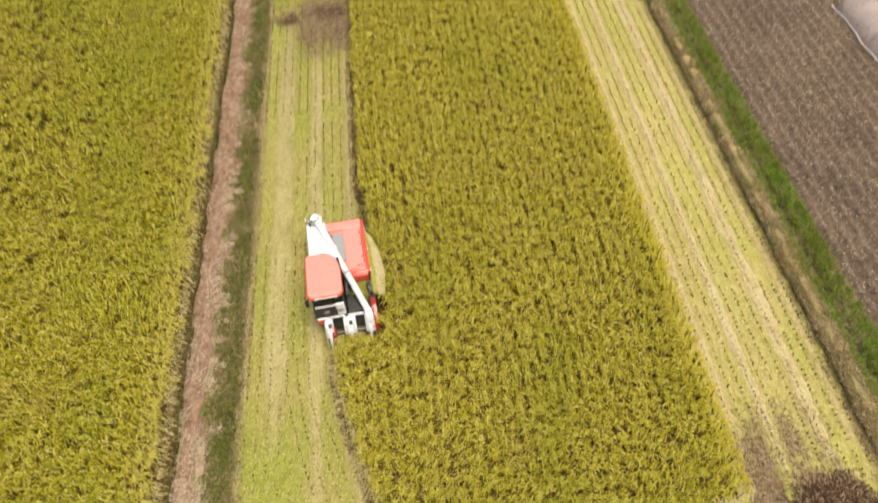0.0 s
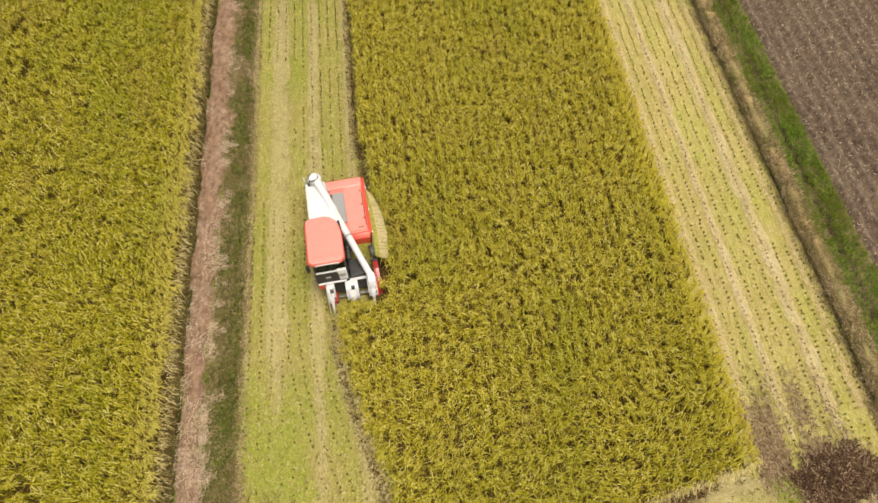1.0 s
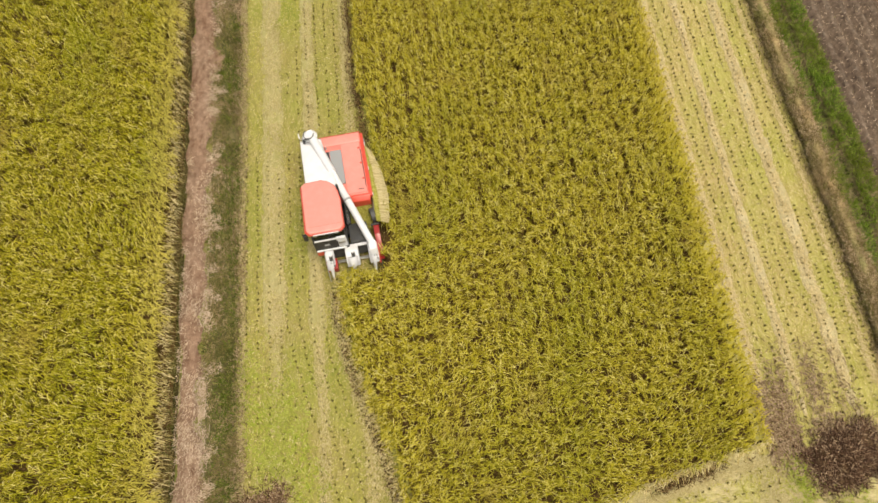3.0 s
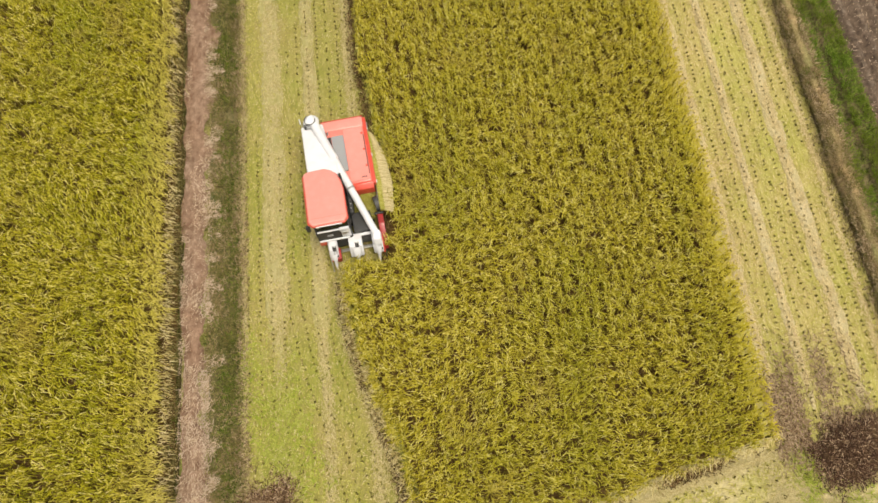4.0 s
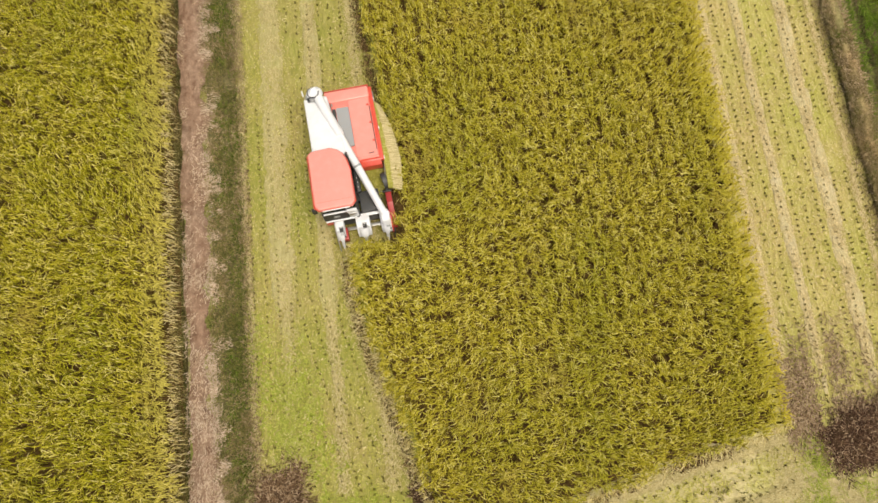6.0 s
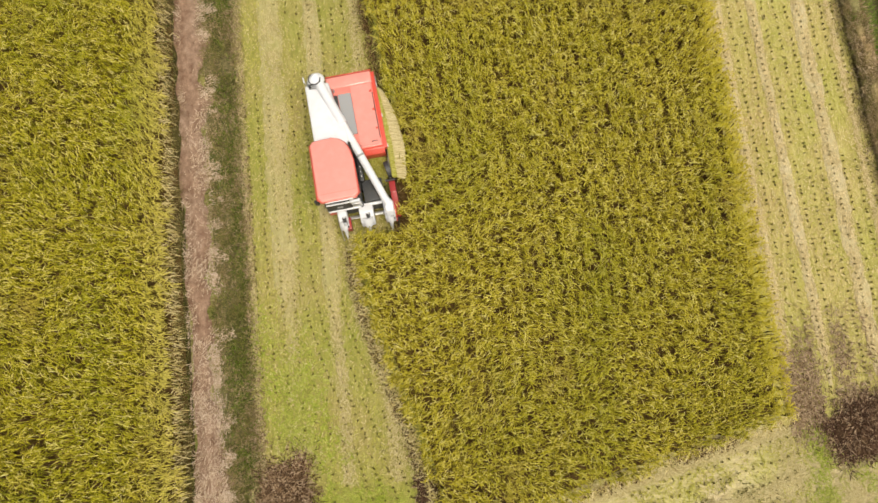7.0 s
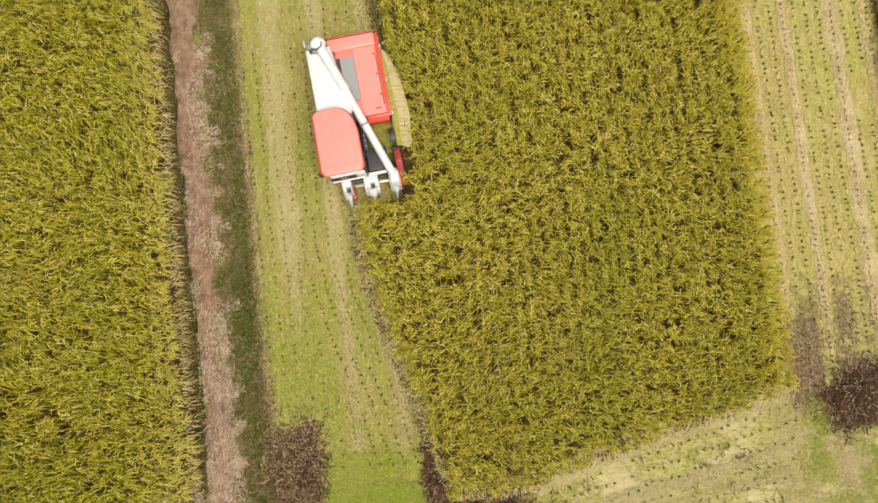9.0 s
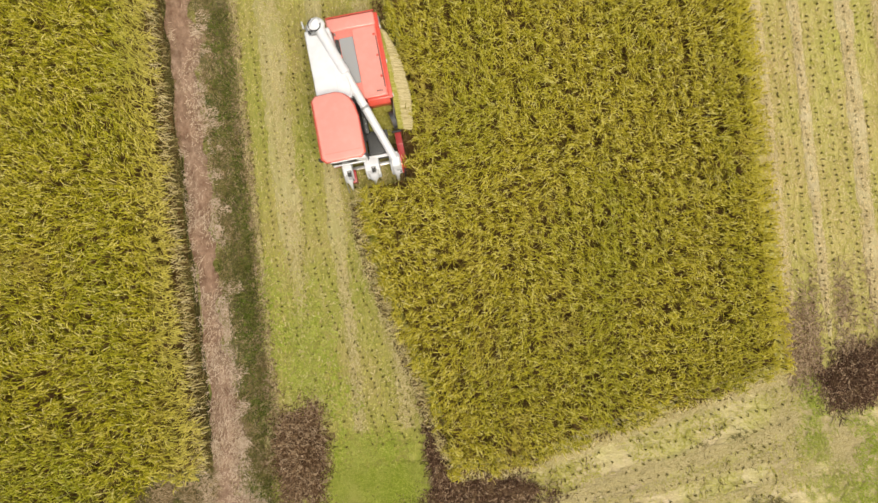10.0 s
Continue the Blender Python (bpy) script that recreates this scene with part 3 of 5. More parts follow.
# ---- cut strips: stumps, straw, weeds ----
def straw_mat(x, half, y0, y1, seed, mat=M_MAT):
    """A low layer of straw pressed flat by the machine's passes, with ragged borders, running out at its ends."""
    fade = lambda y: np.clip(np.minimum(y - y0, y1 - y) / 2.5, 0.02, 1) ** 0.6
    return tagged(sheet("straw_mat", x - half, x + half, y0, y1, 0.06,
                        lambda xx, y, u: -0.035 + 0.05 * np.clip(np.sin(u * math.pi) * 1.7, 0, 1) ** 0.6 * fade(y) + 0.035 * fbm(xx, y, 2.2, 4, seed) - 0.02 * fbm(xx, y, 9.0, 2, seed + 1), mat,
                        lambda y: x - half * fade(y) * (1 + 0.35 * fbm(y, y * 0.2, 0.9, 4, seed + 2)), lambda y: x + half * fade(y) * (1 + 0.35 * fbm(y, y * 0.2, 0.9, 4, seed + 3))),
                  "smooth band of flattened pale straw", "straw", kind="stuff")


for x, half in ((7.98, 0.15), (8.90, 0.15), (10.10, 0.22)):
    straw_mat(x, half, -3.4, 25.0, int(x * 10))
for x, half, y0 in ((-3.78, 0.34, -0.5), (-2.66, 0.23, -1.5), (-1.50, 0.18, 6.4)):
    straw_mat(x, half, y0, 17.0, int(-x * 10), M_MAT_L)


def stump_rows(name, xs, y0, y1, step, keep, label, along=None):
    X, Y = np.meshgrid(xs, np.arange(y0, y1, step))
    X, Y = X.ravel(), Y.ravel()
    if along is not None:
        X = X + along(Y)
    X = X + RNG.normal(0, 0.010, len(X))
    Y = Y + RNG.normal(0, 0.024, len(Y))
    k = keep(X, Y) & (RNG.uniform(0, 1, len(X)) < 0.93)
    X, Y = X[k], Y[k]
    return tagged(raw_mesh(name, *tufts(X, Y, np.full(len(X), 0.0), 9, 0.090, 0.036, 0.020), M_STUB), label, "rice stubble", kind="stuff")


def pass_border(y):
    """Where the straight old rows give way to the rows of the last pass, which follow the crop's edge."""
    return np.where(y > 2.3, -2.2, rice_edge(y) - 1.62 + 0.05 * np.clip(2.3 - y, 0, 1))


stump_rows("rice_stubble", np.arange(-4.50, -0.9, 0.30), -3.9, 24.0, 0.155,
           lambda x, y: (x < rice_edge(y) - 0.08) & ((y > 2.3) | (x < pass_border(y))) & (fbm(x, y, 0.5, 3, 40) > np.where(x > -3.0, -0.6, -0.2)) & (RNG.uniform(0, 1, len(x)) < np.where((x < -2.9) & (y < 0.5), 0.45, 0.95)), "rows of short dark cut rice stumps")
stump_rows("rice_stubble", -0.18 - 0.30 * np.arange(5), -4.3, 2.1, 0.155, lambda x, y: (y > -4.1 + 0.4 * fbm(x, y, 0.7, 2, 42)) & (fbm(x, y, 0.5, 3, 43) > -0.7), "slanting rows of dark cut rice stumps beside the crop", rice_edge)
stump_rows("rice_stubble", np.arange(X_RICE_R + 0.28, X_BANK0 - 0.1, 0.30), -3.2, 24.0, 0.155, lambda x, y: fbm(x, y, 0.5, 2, 41) > -0.65, "rows of short dark cut rice stumps")


def straw_bands(name, bands, y0, y1, per_m2, mat, label, keep=None):
    """Straws dropped in long swaths: bands of (x, half width)."""
    out = []
    for x, hw in bands:
        n = int((y1 - y0) * hw * 2 * per_m2)
        Y = RNG.uniform(y0, y1, n)
        X = x + RNG.normal(0, hw * 0.6, n) + fbm(Y, Y * 0, 0.6, 2, int(abs(x) * 10)) * 0.05
        if keep is not None:
            k = keep(X, Y)
            X, Y = X[k], Y[k]
        n = len(X)
        out.append(flat_bits(X, Y, RNG.uniform(0.012, 0.035, n), RNG.uniform(0.04, 0.14, n), RNG.uniform(0.007, 0.013, n), RNG.normal(math.pi / 2, 0.8, n)))
    return tagged(raw_mesh(name, *join(out), mat), label, "straw", kind="stuff")


straw_bands("straw_swath", [(-4.6, 0.07), (-3.74, 0.24), (-2.64, 0.15), (-1.50, 0.16)], -3.6, 24, 1100, M_STRAW_L, "pale straw swaths lying along the cut rows", lambda x, y: (x < rice_edge(y) - 0.02) & (((x + 3.75) / 0.9) ** 2 + ((y + 1.9) / 3.0) ** 2 > RNG.uniform(0.0, 1.5, len(x)) + 0.5 * fbm(x, y, 1.2, 3, 54)))
straw_bands("straw_swath", [(7.98, 0.12), (8.9, 0.11), (10.1, 0.15), (10.85, 0.08)], -2.0, 24, 1300, M_STRAW, "pale straw swaths lying along the cut rows")
x, y = scatter(9000, X_STUB0, -1.0, -3.5, 24)
k = x < rice_edge(y) - 0.05
tagged(raw_mesh("loose_straw", *flat_bits(x[k], y[k], np.full(k.sum(), 0.03), RNG.uniform(0.03, 0.1, k.sum()), RNG.uniform(0.006, 0.012, k.sum()), RNG.normal(1.5, 0.8, k.sum())), M_STRAW), "loose chopped straw on the stubble", "straw", kind="stuff")
n = 14000
x, y = scatter(n, X_RICE_R + 0.05, X_BANK0, -3.0, 24)
tagged(raw_mesh("loose_straw", *flat_bits(x, y, np.full(n, 0.03), RNG.uniform(0.03, 0.1, n), RNG.uniform(0.006, 0.012, n), RNG.normal(1.5, 0.8, n)), M_STRAW), "loose chopped straw on the stubble", "straw", kind="stuff")


def strewn(name, n, x0, x1, y0, y1, density, mat, label, size=(0.04, 0.15), lift=0.03):
    """Loose stalks lying on the ground, their number following a density of 0 to 1."""
    x, y = scatter(n, x0, x1, y0, y1)
    k = RNG.uniform(0, 1, n) < density(x, y)
    x, y = x[k], y[k]
    m = len(x)
    flat = flat_bits(x, y, lift + RNG.uniform(0, 0.03, m), RNG.uniform(*size, m), RNG.uniform(0.009, 0.02, m), RNG.uniform(0, math.pi, m), 0.25)
    return tagged(raw_mesh(name, *flat, mat), label, "straw", kind="stuff")


def grass(name, n, x0, x1, y0, y1, z, blades, height, spread, width, mat, label, keep=None, category="grass"):
    x, y = scatter(n, x0, x1, y0, y1)
    if keep is not None:
        k = keep(x, y)
        x, y = x[k], y[k]
    zz = z(x, y) if callable(z) else np.full(len(x), z)
    return tagged(raw_mesh(name, *tufts(x, y, zz, blades, height, spread, width), mat), label, category, kind="stuff")


grass("verge_grass", 6600, X_TRACK1 - 0.22, X_STUB0 + 0.08, -12, 25, -0.03, 8, 0.15, 0.13, 0.016, M_GRASS, "dark green grass along the track", lambda x, y: fbm(x, y, 1.1, 3, 50) + np.clip((x - X_TRACK1 - 0.1) * 2.2, -1, 0.15) > -0.18 + RNG.normal(0, 0.15, len(x)))
grass("verge_grass", 1200, X_TRACK1 + 0.1, X_STUB0 + 0.04, -12, 25, -0.03, 9, 0.18, 0.13, 0.016, M_BRIGHT, "fresh green tufts along the track", lambda x, y: fbm(x, y, 0.9, 4, 72) > 0.08 + RNG.normal(0, 0.22, len(x)))
grass("furrow_grass", 2420, -6.62, -6.08, -12, 25, -0.06, 7, 0.14, 0.12, 0.016, M_GRASS, "shaded grass in the furrow beside the rice", lambda x, y: x < -6.29 + 0.10 * fbm(y, y, 1.2, 2, 58))
for x, y, m in ((*scatter(1300, -6.46, -6.22, -4.8, 25), M_FOOT), (*scatter(1300, X_TRACK1 - 0.12, X_TRACK1 + 0.2, -4.8, 25), M_FOOT), (*scatter(1300, X_TRACK1 - 0.2, X_TRACK1 + 0.25, -4.8, 25), M_DRY)):
    k = fbm(x, y, 1.3, 3, 75) > RNG.normal(-0.1, 0.3, len(x))
    tagged(raw_mesh("track_edge_grass", *tufts(x[k], y[k], np.full(k.sum(), 0.01), 7, 0.09, 0.17, 0.013), m), "dry trampled grass fringing the dirt track", "grass", kind="stuff")
grass("dry_edge_grass", 1500, X_STUB0 - 0.06, X_STUB0 + 0.2, -3, 25, 0.0, 6, 0.10, 0.12, 0.014, M_DRY, "dry straw-coloured grass at the stubble edge")
for seed, m, label in ((51, M_WISP, "faded trampled straw on the dirt track"), (97, M_MULCH, "bleached trampled straw on the dirt track")):
    x, y = scatter(22000, X_TRACK0 + 0.02, X_TRACK1 + 0.3, -12, 25)
    k = fbm(x, y, 0.9, 4, seed) + np.clip((X_TRACK1 - 0.08 - x) * 2.0, -1, 0) > RNG.normal(0.20, 0.12, len(x)) + 0.03 + 0.5 * np.clip((y - 2.0) / 7, 0, 1)
    x, y = x[k], y[k]
    tagged(raw_mesh("straw_mulch", *flat_bits(x, y, RNG.uniform(0.075, 0.1, len(x)), RNG.uniform(0.04, 0.13, len(x)), RNG.uniform(0.006, 0.012, len(x)), RNG.normal(1.3, 0.7, len(x)), 0.2), m), label, "straw", kind="stuff")


def straw_tongue(x, y, n, reach):
    """A wisp of bleached straw combed sideways off the track."""
    u = RNG.uniform(0, 1, n)
    X = x + reach * u
    Y = y + RNG.normal(0, 0.13, n) * (1.1 - 0.7 * u) + 0.1 * u * fbm(np.full(n, y), np.full(n, x), 1.0, 1, 9)
    return flat_bits(X, Y, np.full(n, 0.06) + RNG.uniform(0, 0.05, n), RNG.uniform(0.04, 0.12, n), RNG.uniform(0.006, 0.011, n), RNG.normal(0.05, 0.6, n), 0.15)


tongues = []
for y in np.arange(-5.0, 24.0, 0.33):
    y = y + RNG.normal(0, 0.2)
    if RNG.uniform() < 0.7:
        tongues.append(straw_tongue(X_TRACK1 - 0.18 + RNG.normal(0, 0.06), y, int(RNG.uniform(30, 110)), RNG.uniform(0.12, 0.5)))
    if RNG.uniform() < 0.3:
        tongues.append(straw_tongue(X_TRACK0 + 0.22, y, int(RNG.uniform(12, 40)), -RNG.uniform(0.1, 0.3)))
tagged(raw_mesh("straw_tongues", *join(tongues), M_MULCH), "ragged wisps of bleached straw along the dirt track", "straw", kind="stuff")
grass("verge_weeds", 3600, X_TRACK1 - 0.1, X_STUB0 + 0.1, -5, 25, -0.02, 7, 0.10, 0.16, 0.015, M_DRY, "dry brown weeds among the verge grass", lambda x, y: fbm(x, y, 0.8, 3, 84) > 0.05 + RNG.normal(0, 0.2, len(x)))
strewn("regrowth", 26000, X_STUB0 + 0.1, -1.4, -4.6, 24, lambda x, y: (x < rice_edge(y) - 0.1) * np.clip(0.55 + 0.9 * fbm(x, y, 0.55, 3, 52), 0, 1), M_REGROW, "thin yellow-green regrowth between the stumps", (0.02, 0.07), 0.005)
strewn("regrowth", 26000, X_RICE_R + 0.2, X_BANK0 - 0.1, -3.4, 24, lambda x, y: np.clip(0.5 + 0.9 * fbm(x, y, 0.55, 3, 53), 0, 1) * ((np.abs(x - 7.98) > 0.12) & (np.abs(x - 8.9) > 0.12) & (np.abs(x - 10.1) > 0.2)), M_REGROW, "thin yellow-green regrowth between the stumps", (0.02, 0.07), 0.005)


def soft(x, y, cx, cy, rx, ry, seed, power=1.0):
    """Chance of a weed: full in the middle of a patch, thinning out raggedly."""
    r = np.hypot((x - cx) / rx, (y - cy) / ry)
    return RNG.uniform(0, 1, len(x)) < power * np.clip(1.35 - r + 0.9 * fbm(x, y, 1.1, 4, seed), 0, 1)


strewn("weed_patch", 9000, -4.7, -2.0, -5.0, 2.6, lambda x, y: (x < pass_border(y) + 0.2) * np.clip(1.3 - np.hypot((x + 3.72 - 0.12 * (-1.9 - y)) / 0.75, (y + 1.7) / 2.0) + 0.9 * fbm(x, y, 1.1, 4, 54), 0, 1), M_CARPET, "lime green weeds lying flat on the stubble", (0.04, 0.13), 0.015)
grass("weed_patch", 4500, -4.7, -2.0, -5.0, 2.6, 0.0, 6, 0.038, 0.14, 0.024, M_CARPET, "bright green weed carpet on the stubble",
      lambda x, y: (x < pass_border(y) + 0.2 + RNG.normal(0, 0.12, len(x))) & soft(x, y, -3.72 + 0.12 * (-1.9 - y), -1.7, 0.75, 2.0, 54, 0.5))
grass("weed_patch", 1500, -3.6, -1.3, -4.9, -3.4, 0.0, 6, 0.05, 0.12, 0.02, M_CARPET, "thin green weeds where the stubble ends", lambda x, y: soft(x, y, -2.6, -4.2, 1.1, 0.7, 55, 0.7))
grass("weed_patch", 1500, -4.6, -1.0, 19.6, 24.0, 0.0, 7, 0.10, 0.16, 0.024, M_REGROW, "yellow-green grass beyond the far turning place")
grass("bank_tussocks", 560, X_BANK0 + 0.15, X_GREEN0 - 0.12, -7, 25, 0.14, 26, 0.16, 0.22, 0.014, M_FOOT, "shaggy brown tussocks on the bank")
grass("bank_tussocks", 460, X_BANK0 + 0.15, X_GREEN0 - 0.12, -7, 25, 0.14, 26, 0.14, 0.22, 0.014, M_DRY, "bleached grass tussocks on the bank", lambda x, y: fbm(x, y, 0.9, 3, 88) > -0.2)
grass("bank_grass", 3200, X_BANK0 + 0.18, X_GREEN0 - 0.02, -7, 25, 0.16, 8, 0.11, 0.17, 0.018, M_DRY, "dry brown grass on the bank", lambda x, y: fbm(x, y, 1.2, 3, 59) > -0.3)
grass("bank_weeds", 500, X_BANK0 - 0.1, X_BANK0 + 0.2, -7, 25, -0.04, 12, 0.14, 0.2, 0.016, M_DRY, "bleached grass hanging over the foot of the bank", lambda x, y: fbm(x, y, 1.0, 3, 92) > -0.1)
grass("bank_weeds", 2200, X_BANK0 - 0.04, X_BANK0 + 0.26, -7, 25, -0.06, 8, 0.12, 0.14, 0.02, M_FOOT, "dark brown weeds at the foot of the bank")
grass("bank_weeds", 2600, X_BANK0 + 0.2, X_GREEN0 + 0.1, -7, 25, 0.14, 8, 0.12, 0.14, 0.018, M_BRIGHT, "green weeds creeping over the dry bank", lambda x, y: (x < X_GREEN0 + 0.02) & (fbm(x, y, 0.9, 3, 57) + (x - X_GREEN0) * 1.5 > -0.30))
grass("strip_grass", 6800, X_GREEN0 - 0.06, X_SOIL0, -7, 25, 0.05, 6, 0.15, 0.14, 0.019, M_BRIGHT, "bright green grass strip", lambda x, y: np.abs(x - X_GREEN0 - 0.44 - 0.05 * fbm(y, y, 1.0, 2, 71)) > 0.10)
# Dark tufts deepen the crease: its shade is in their colour.
grass("crease_grass", 900, X_GREEN0 + 0.34, X_GREEN0 + 0.54, -7, 25, -0.06, 6, 0.08, 0.08, 0.016, M_CREASE, "dark grass painting the shade in the green strip's crease")
x, y = scatter(26000, X_SOIL0 + 0.05, 21.5, -4, 25)
k = RNG.uniform(0, 1, len(x)) < 0.45 + 0.55 * np.clip(np.sin(x / 0.45 * math.tau + 0.8), 0, 1) ** 2
x, y = x[k], y[k]
tagged(raw_mesh("soil_straw", *flat_bits(x, y, np.full(len(x), 0.08), RNG.uniform(0.02, 0.09, len(x)), RNG.uniform(0.006, 0.018, len(x)), RNG.normal(1.57, 0.9, len(x)), 0.2), M_MULCH), "pale straw bits on the tilled soil", "straw", kind="stuff")


# ---- near end of the field ----
def heap(name, cx, cy, rx, ry, n, label, mat=None, height=0.18, square=2.0, bare=1.0, spill=0.16, rag=1.0):
    """A ragged patch of rotting straw: churned soil under a tangle of stalks that thins out at its border."""
    root = tagged(new(name), label, "straw heap", group="rotting straw heaps")
    nn = 44

    def inside(x, y):
        r = (np.abs((x - cx) / rx) ** square + np.abs((y - cy) / ry) ** square) ** (1 / square)
        return r + rag * (0.6 * fbm(x, y, 1.3, 4, 60) + 0.4 * fbm(x, y, 4, 3, 62))
    u, v = np.meshgrid(np.linspace(-1.5, 1.5, nn), np.linspace(-1.5, 1.5, nn))
    x, y = cx + u * rx, cy + v * ry
    r = inside(x, y)
    z = np.where(r < bare, 0.02 + height * np.clip(1 - r, 0, 1) + 0.05 * fbm(x, y, 5, 3, 61), -0.09)
    verts = np.stack([x, y, z], -1).reshape(-1, 3)
    i = (np.arange(nn - 1)[:, None] * nn + np.arange(nn - 1)[None, :]).ravel()
    mound = raw_mesh("churned_soil", verts, np.stack([i, i + 1, i + nn + 1, i + nn], -1), M_ROTSOIL, True)
    mound.parent = root
    x, y = scatter(n * 2, cx - 1.7 * rx, cx + 1.7 * rx, cy - 1.7 * ry, cy + 1.7 * ry)
    r = inside(x, y)
    k = r < 1.0 + RNG.exponential(spill, len(x))
    x, y, r = x[k], y[k], r[k]
    st = raw_mesh("stalk_tangle", *tufts(x, y, height * np.clip(1 - r, 0, 1), 6, 0.11, 0.20, 0.019), mat or M_ROT)
    st.parent = root
    st["kind"] = "stuff"
    return root


M_ROTSOIL = earth_material("dark_rotten_soil", [(0.3, (0.03, 0.017, 0.008)), (0.7, (0.10, 0.06, 0.028))], [(0.3, (0.06, 0.035, 0.017)), (0.7, (0.17, 0.11, 0.055))], 0.6, 12.0)
heap("straw_heap", -4.16, -4.05, 0.50, 1.02, 1500, "dark rotting straw heap at the stubble edge", square=6.0, rag=0.4)
heap("straw_heap", 9.5, -3.6, 0.95, 0.66, 1100, "blackened rotting straw heap on the headland", mat=M_BLACKROT, rag=0.75)
heap("straw_heap", 0.1, -5.5, 1.7, 0.42, 900, "flattened dark straw heap below the crop corner", mat=M_BLACKROT, height=0.06, rag=0.8)
heap("straw_heap", -0.75, -6.3, 0.75, 0.6, 600, "dark trampled straw on the headland", height=0.05, rag=0.9)
heap("straw_heap", -0.86, -4.35, 0.20, 0.85, 420, "dark trampled straw at the crop corner", mat=M_BLACKROT, height=0.08, rag=0.4)


def brown_patch(x, y):
    """Thickens towards the field end; the tyre-wide lane between the two patches stays bare."""
    d = np.clip((-0.5 - y) / 2.6, 0, 1) ** 1.1 * np.clip((y + 4.0) / 0.7, 0, 1) * np.clip((10.35 - x + 0.3 * fbm(x, y, 0.8, 3, 82)) / 0.6, 0, 1)
    lane = np.clip((np.abs(x - 8.98 - 0.05 * y) - 0.10) / 0.2, 0.12, 1)
    return d * lane * np.clip(0.75 + 1.1 * fbm(x, y, 1.2, 4, 81), 0, 1)


strewn("brown_straw", 18000, 7.75, 10.8, -4.0, -0.3, brown_patch, M_BROWN, "scattered dull brown straw on the stubble strip")
strewn("brown_straw", 7000, 7.75, 10.8, -4.0, -0.3, lambda x, y: brown_patch(x, y) ** 2, M_ROT, "dark rotten straw thickening towards the field end")
# far turning place
heap("straw_heap", -2.2, 19.0, 1.0, 0.55, 420, "dark churned straw at the turning place", height=0.08, rag=0.9)
strewn("brown_straw", 16000, -3.5, -1.05, 15.6, 20.0, lambda x, y: np.clip((y - 15.9 + 0.8 * fbm(x, y, 0.9, 3, 86)) / 1.2, 0, 1) * np.clip(0.75 + 0.8 * fbm(x, y * 0.3, 2.0, 3, 85), 0, 1) * np.clip((x + 3.4) / 0.5, 0.1, 1), M_BROWN, "dull brown straw strewn over the turning place")
strewn("brown_straw", 3500, -3.5, -1.05, 16.6, 20.0, lambda x, y: np.clip(0.4 + 1.2 * fbm(x, y, 1.2, 3, 87), 0, 1), M_ROT, "dark rotten straw at the turning place")
heap("straw_heap", -3.8, 18.8, 0.4, 0.5, 110, "loose dark straw at the far turning place", height=0.04, bare=0.35, rag=1.1)
# headland rows, which run along the near edge of the crop
rows = []
for j in range(8):
    xs = np.arange(1.2 + 0.12 * j if j < 5 else 0.6, 7.9 - 0.1 * j, 0.20)
    fan = 0.30 + 0.10 * np.clip((xs - 2.0) / 5, 0, 1)
    rows.append((xs + RNG.normal(0, 0.02, len(xs)), end_edge(xs) - 0.42 - j * fan + RNG.normal(0, 0.025, len(xs))))
X, Y = np.concatenate([r[0] for r in rows]), np.concatenate([r[1] for r in rows])
k = (RNG.uniform(0, 1, len(X)) < 0.88) & (fbm(X, Y, 0.8, 3, 68) > -0.5)
tagged(raw_mesh("rice_stubble", *tufts(X[k], Y[k], np.full(k.sum(), 0.0), 9, 0.08, 0.042, 0.022), M_STUB), "curved rows of cut rice stumps on the headland", "rice stubble", kind="stuff")
out = []
for j, w, x0 in ((0.20, 0.10, 1.4), (1.22, 0.20, 0.4), (1.62, 0.12, 2.5), (2.2, 0.10, 1.0)):
    n = int(1700 * w * 2 * (7.7 - x0))
    x = RNG.uniform(x0, 7.7, n)
    y = end_edge(x) - j * (1 + 0.2 * np.clip((x - 2.0) / 5, 0, 1)) + RNG.normal(0, w * 0.6, n)
    out.append(flat_bits(x, y, np.full(n, 0.02), RNG.uniform(0.04, 0.14, n), RNG.uniform(0.007, 0.013, n), RNG.normal(0.2, 0.8, n)))
n = 2600
x, y = RNG.normal(7.75, 0.3, n), RNG.uniform(-6.0, -3.4, n)
out.append(flat_bits(x, y, np.full(n, 0.02), RNG.uniform(0.04, 0.14, n), RNG.uniform(0.007, 0.013, n), RNG.normal(1.3, 0.8, n)))
n = 1800
x, y = RNG.normal(8.95, 0.32, n), RNG.normal(-5.2, 0.6, n)
out.append(flat_bits(x, y, np.full(n, 0.02), RNG.uniform(0.04, 0.14, n), RNG.uniform(0.007, 0.013, n), RNG.normal(0.8, 1.0, n)))
tagged(raw_mesh("straw_swath", *join(out), M_STRAW_L), "pale straw lying across the headland", "straw", kind="stuff")
grass("weed_patch", 5200, -4.8, -1.2, -6.2, -4.5, 0.0, 6, 0.08, 0.14, 0.022, M_CARPET, "bright green weeds on the headland", lambda x, y: fbm(x, y, 0.9, 3, 67) + np.clip((y + 6.1) * 1.2, 0, 0.6) + np.clip(np.minimum(0, x + 2.6), -0.4, 0) > -0.05 + RNG.normal(0, 0.15, len(x)))
grass("regrowth", 1200, -4.8, -0.6, -8.6, -5.9, 0.0, 6, 0.07, 0.14, 0.02, M_REGROW, "pale yellow-green grass on the headland", lambda x, y: fbm(x, y, 0.7, 3, 69) > -0.2)
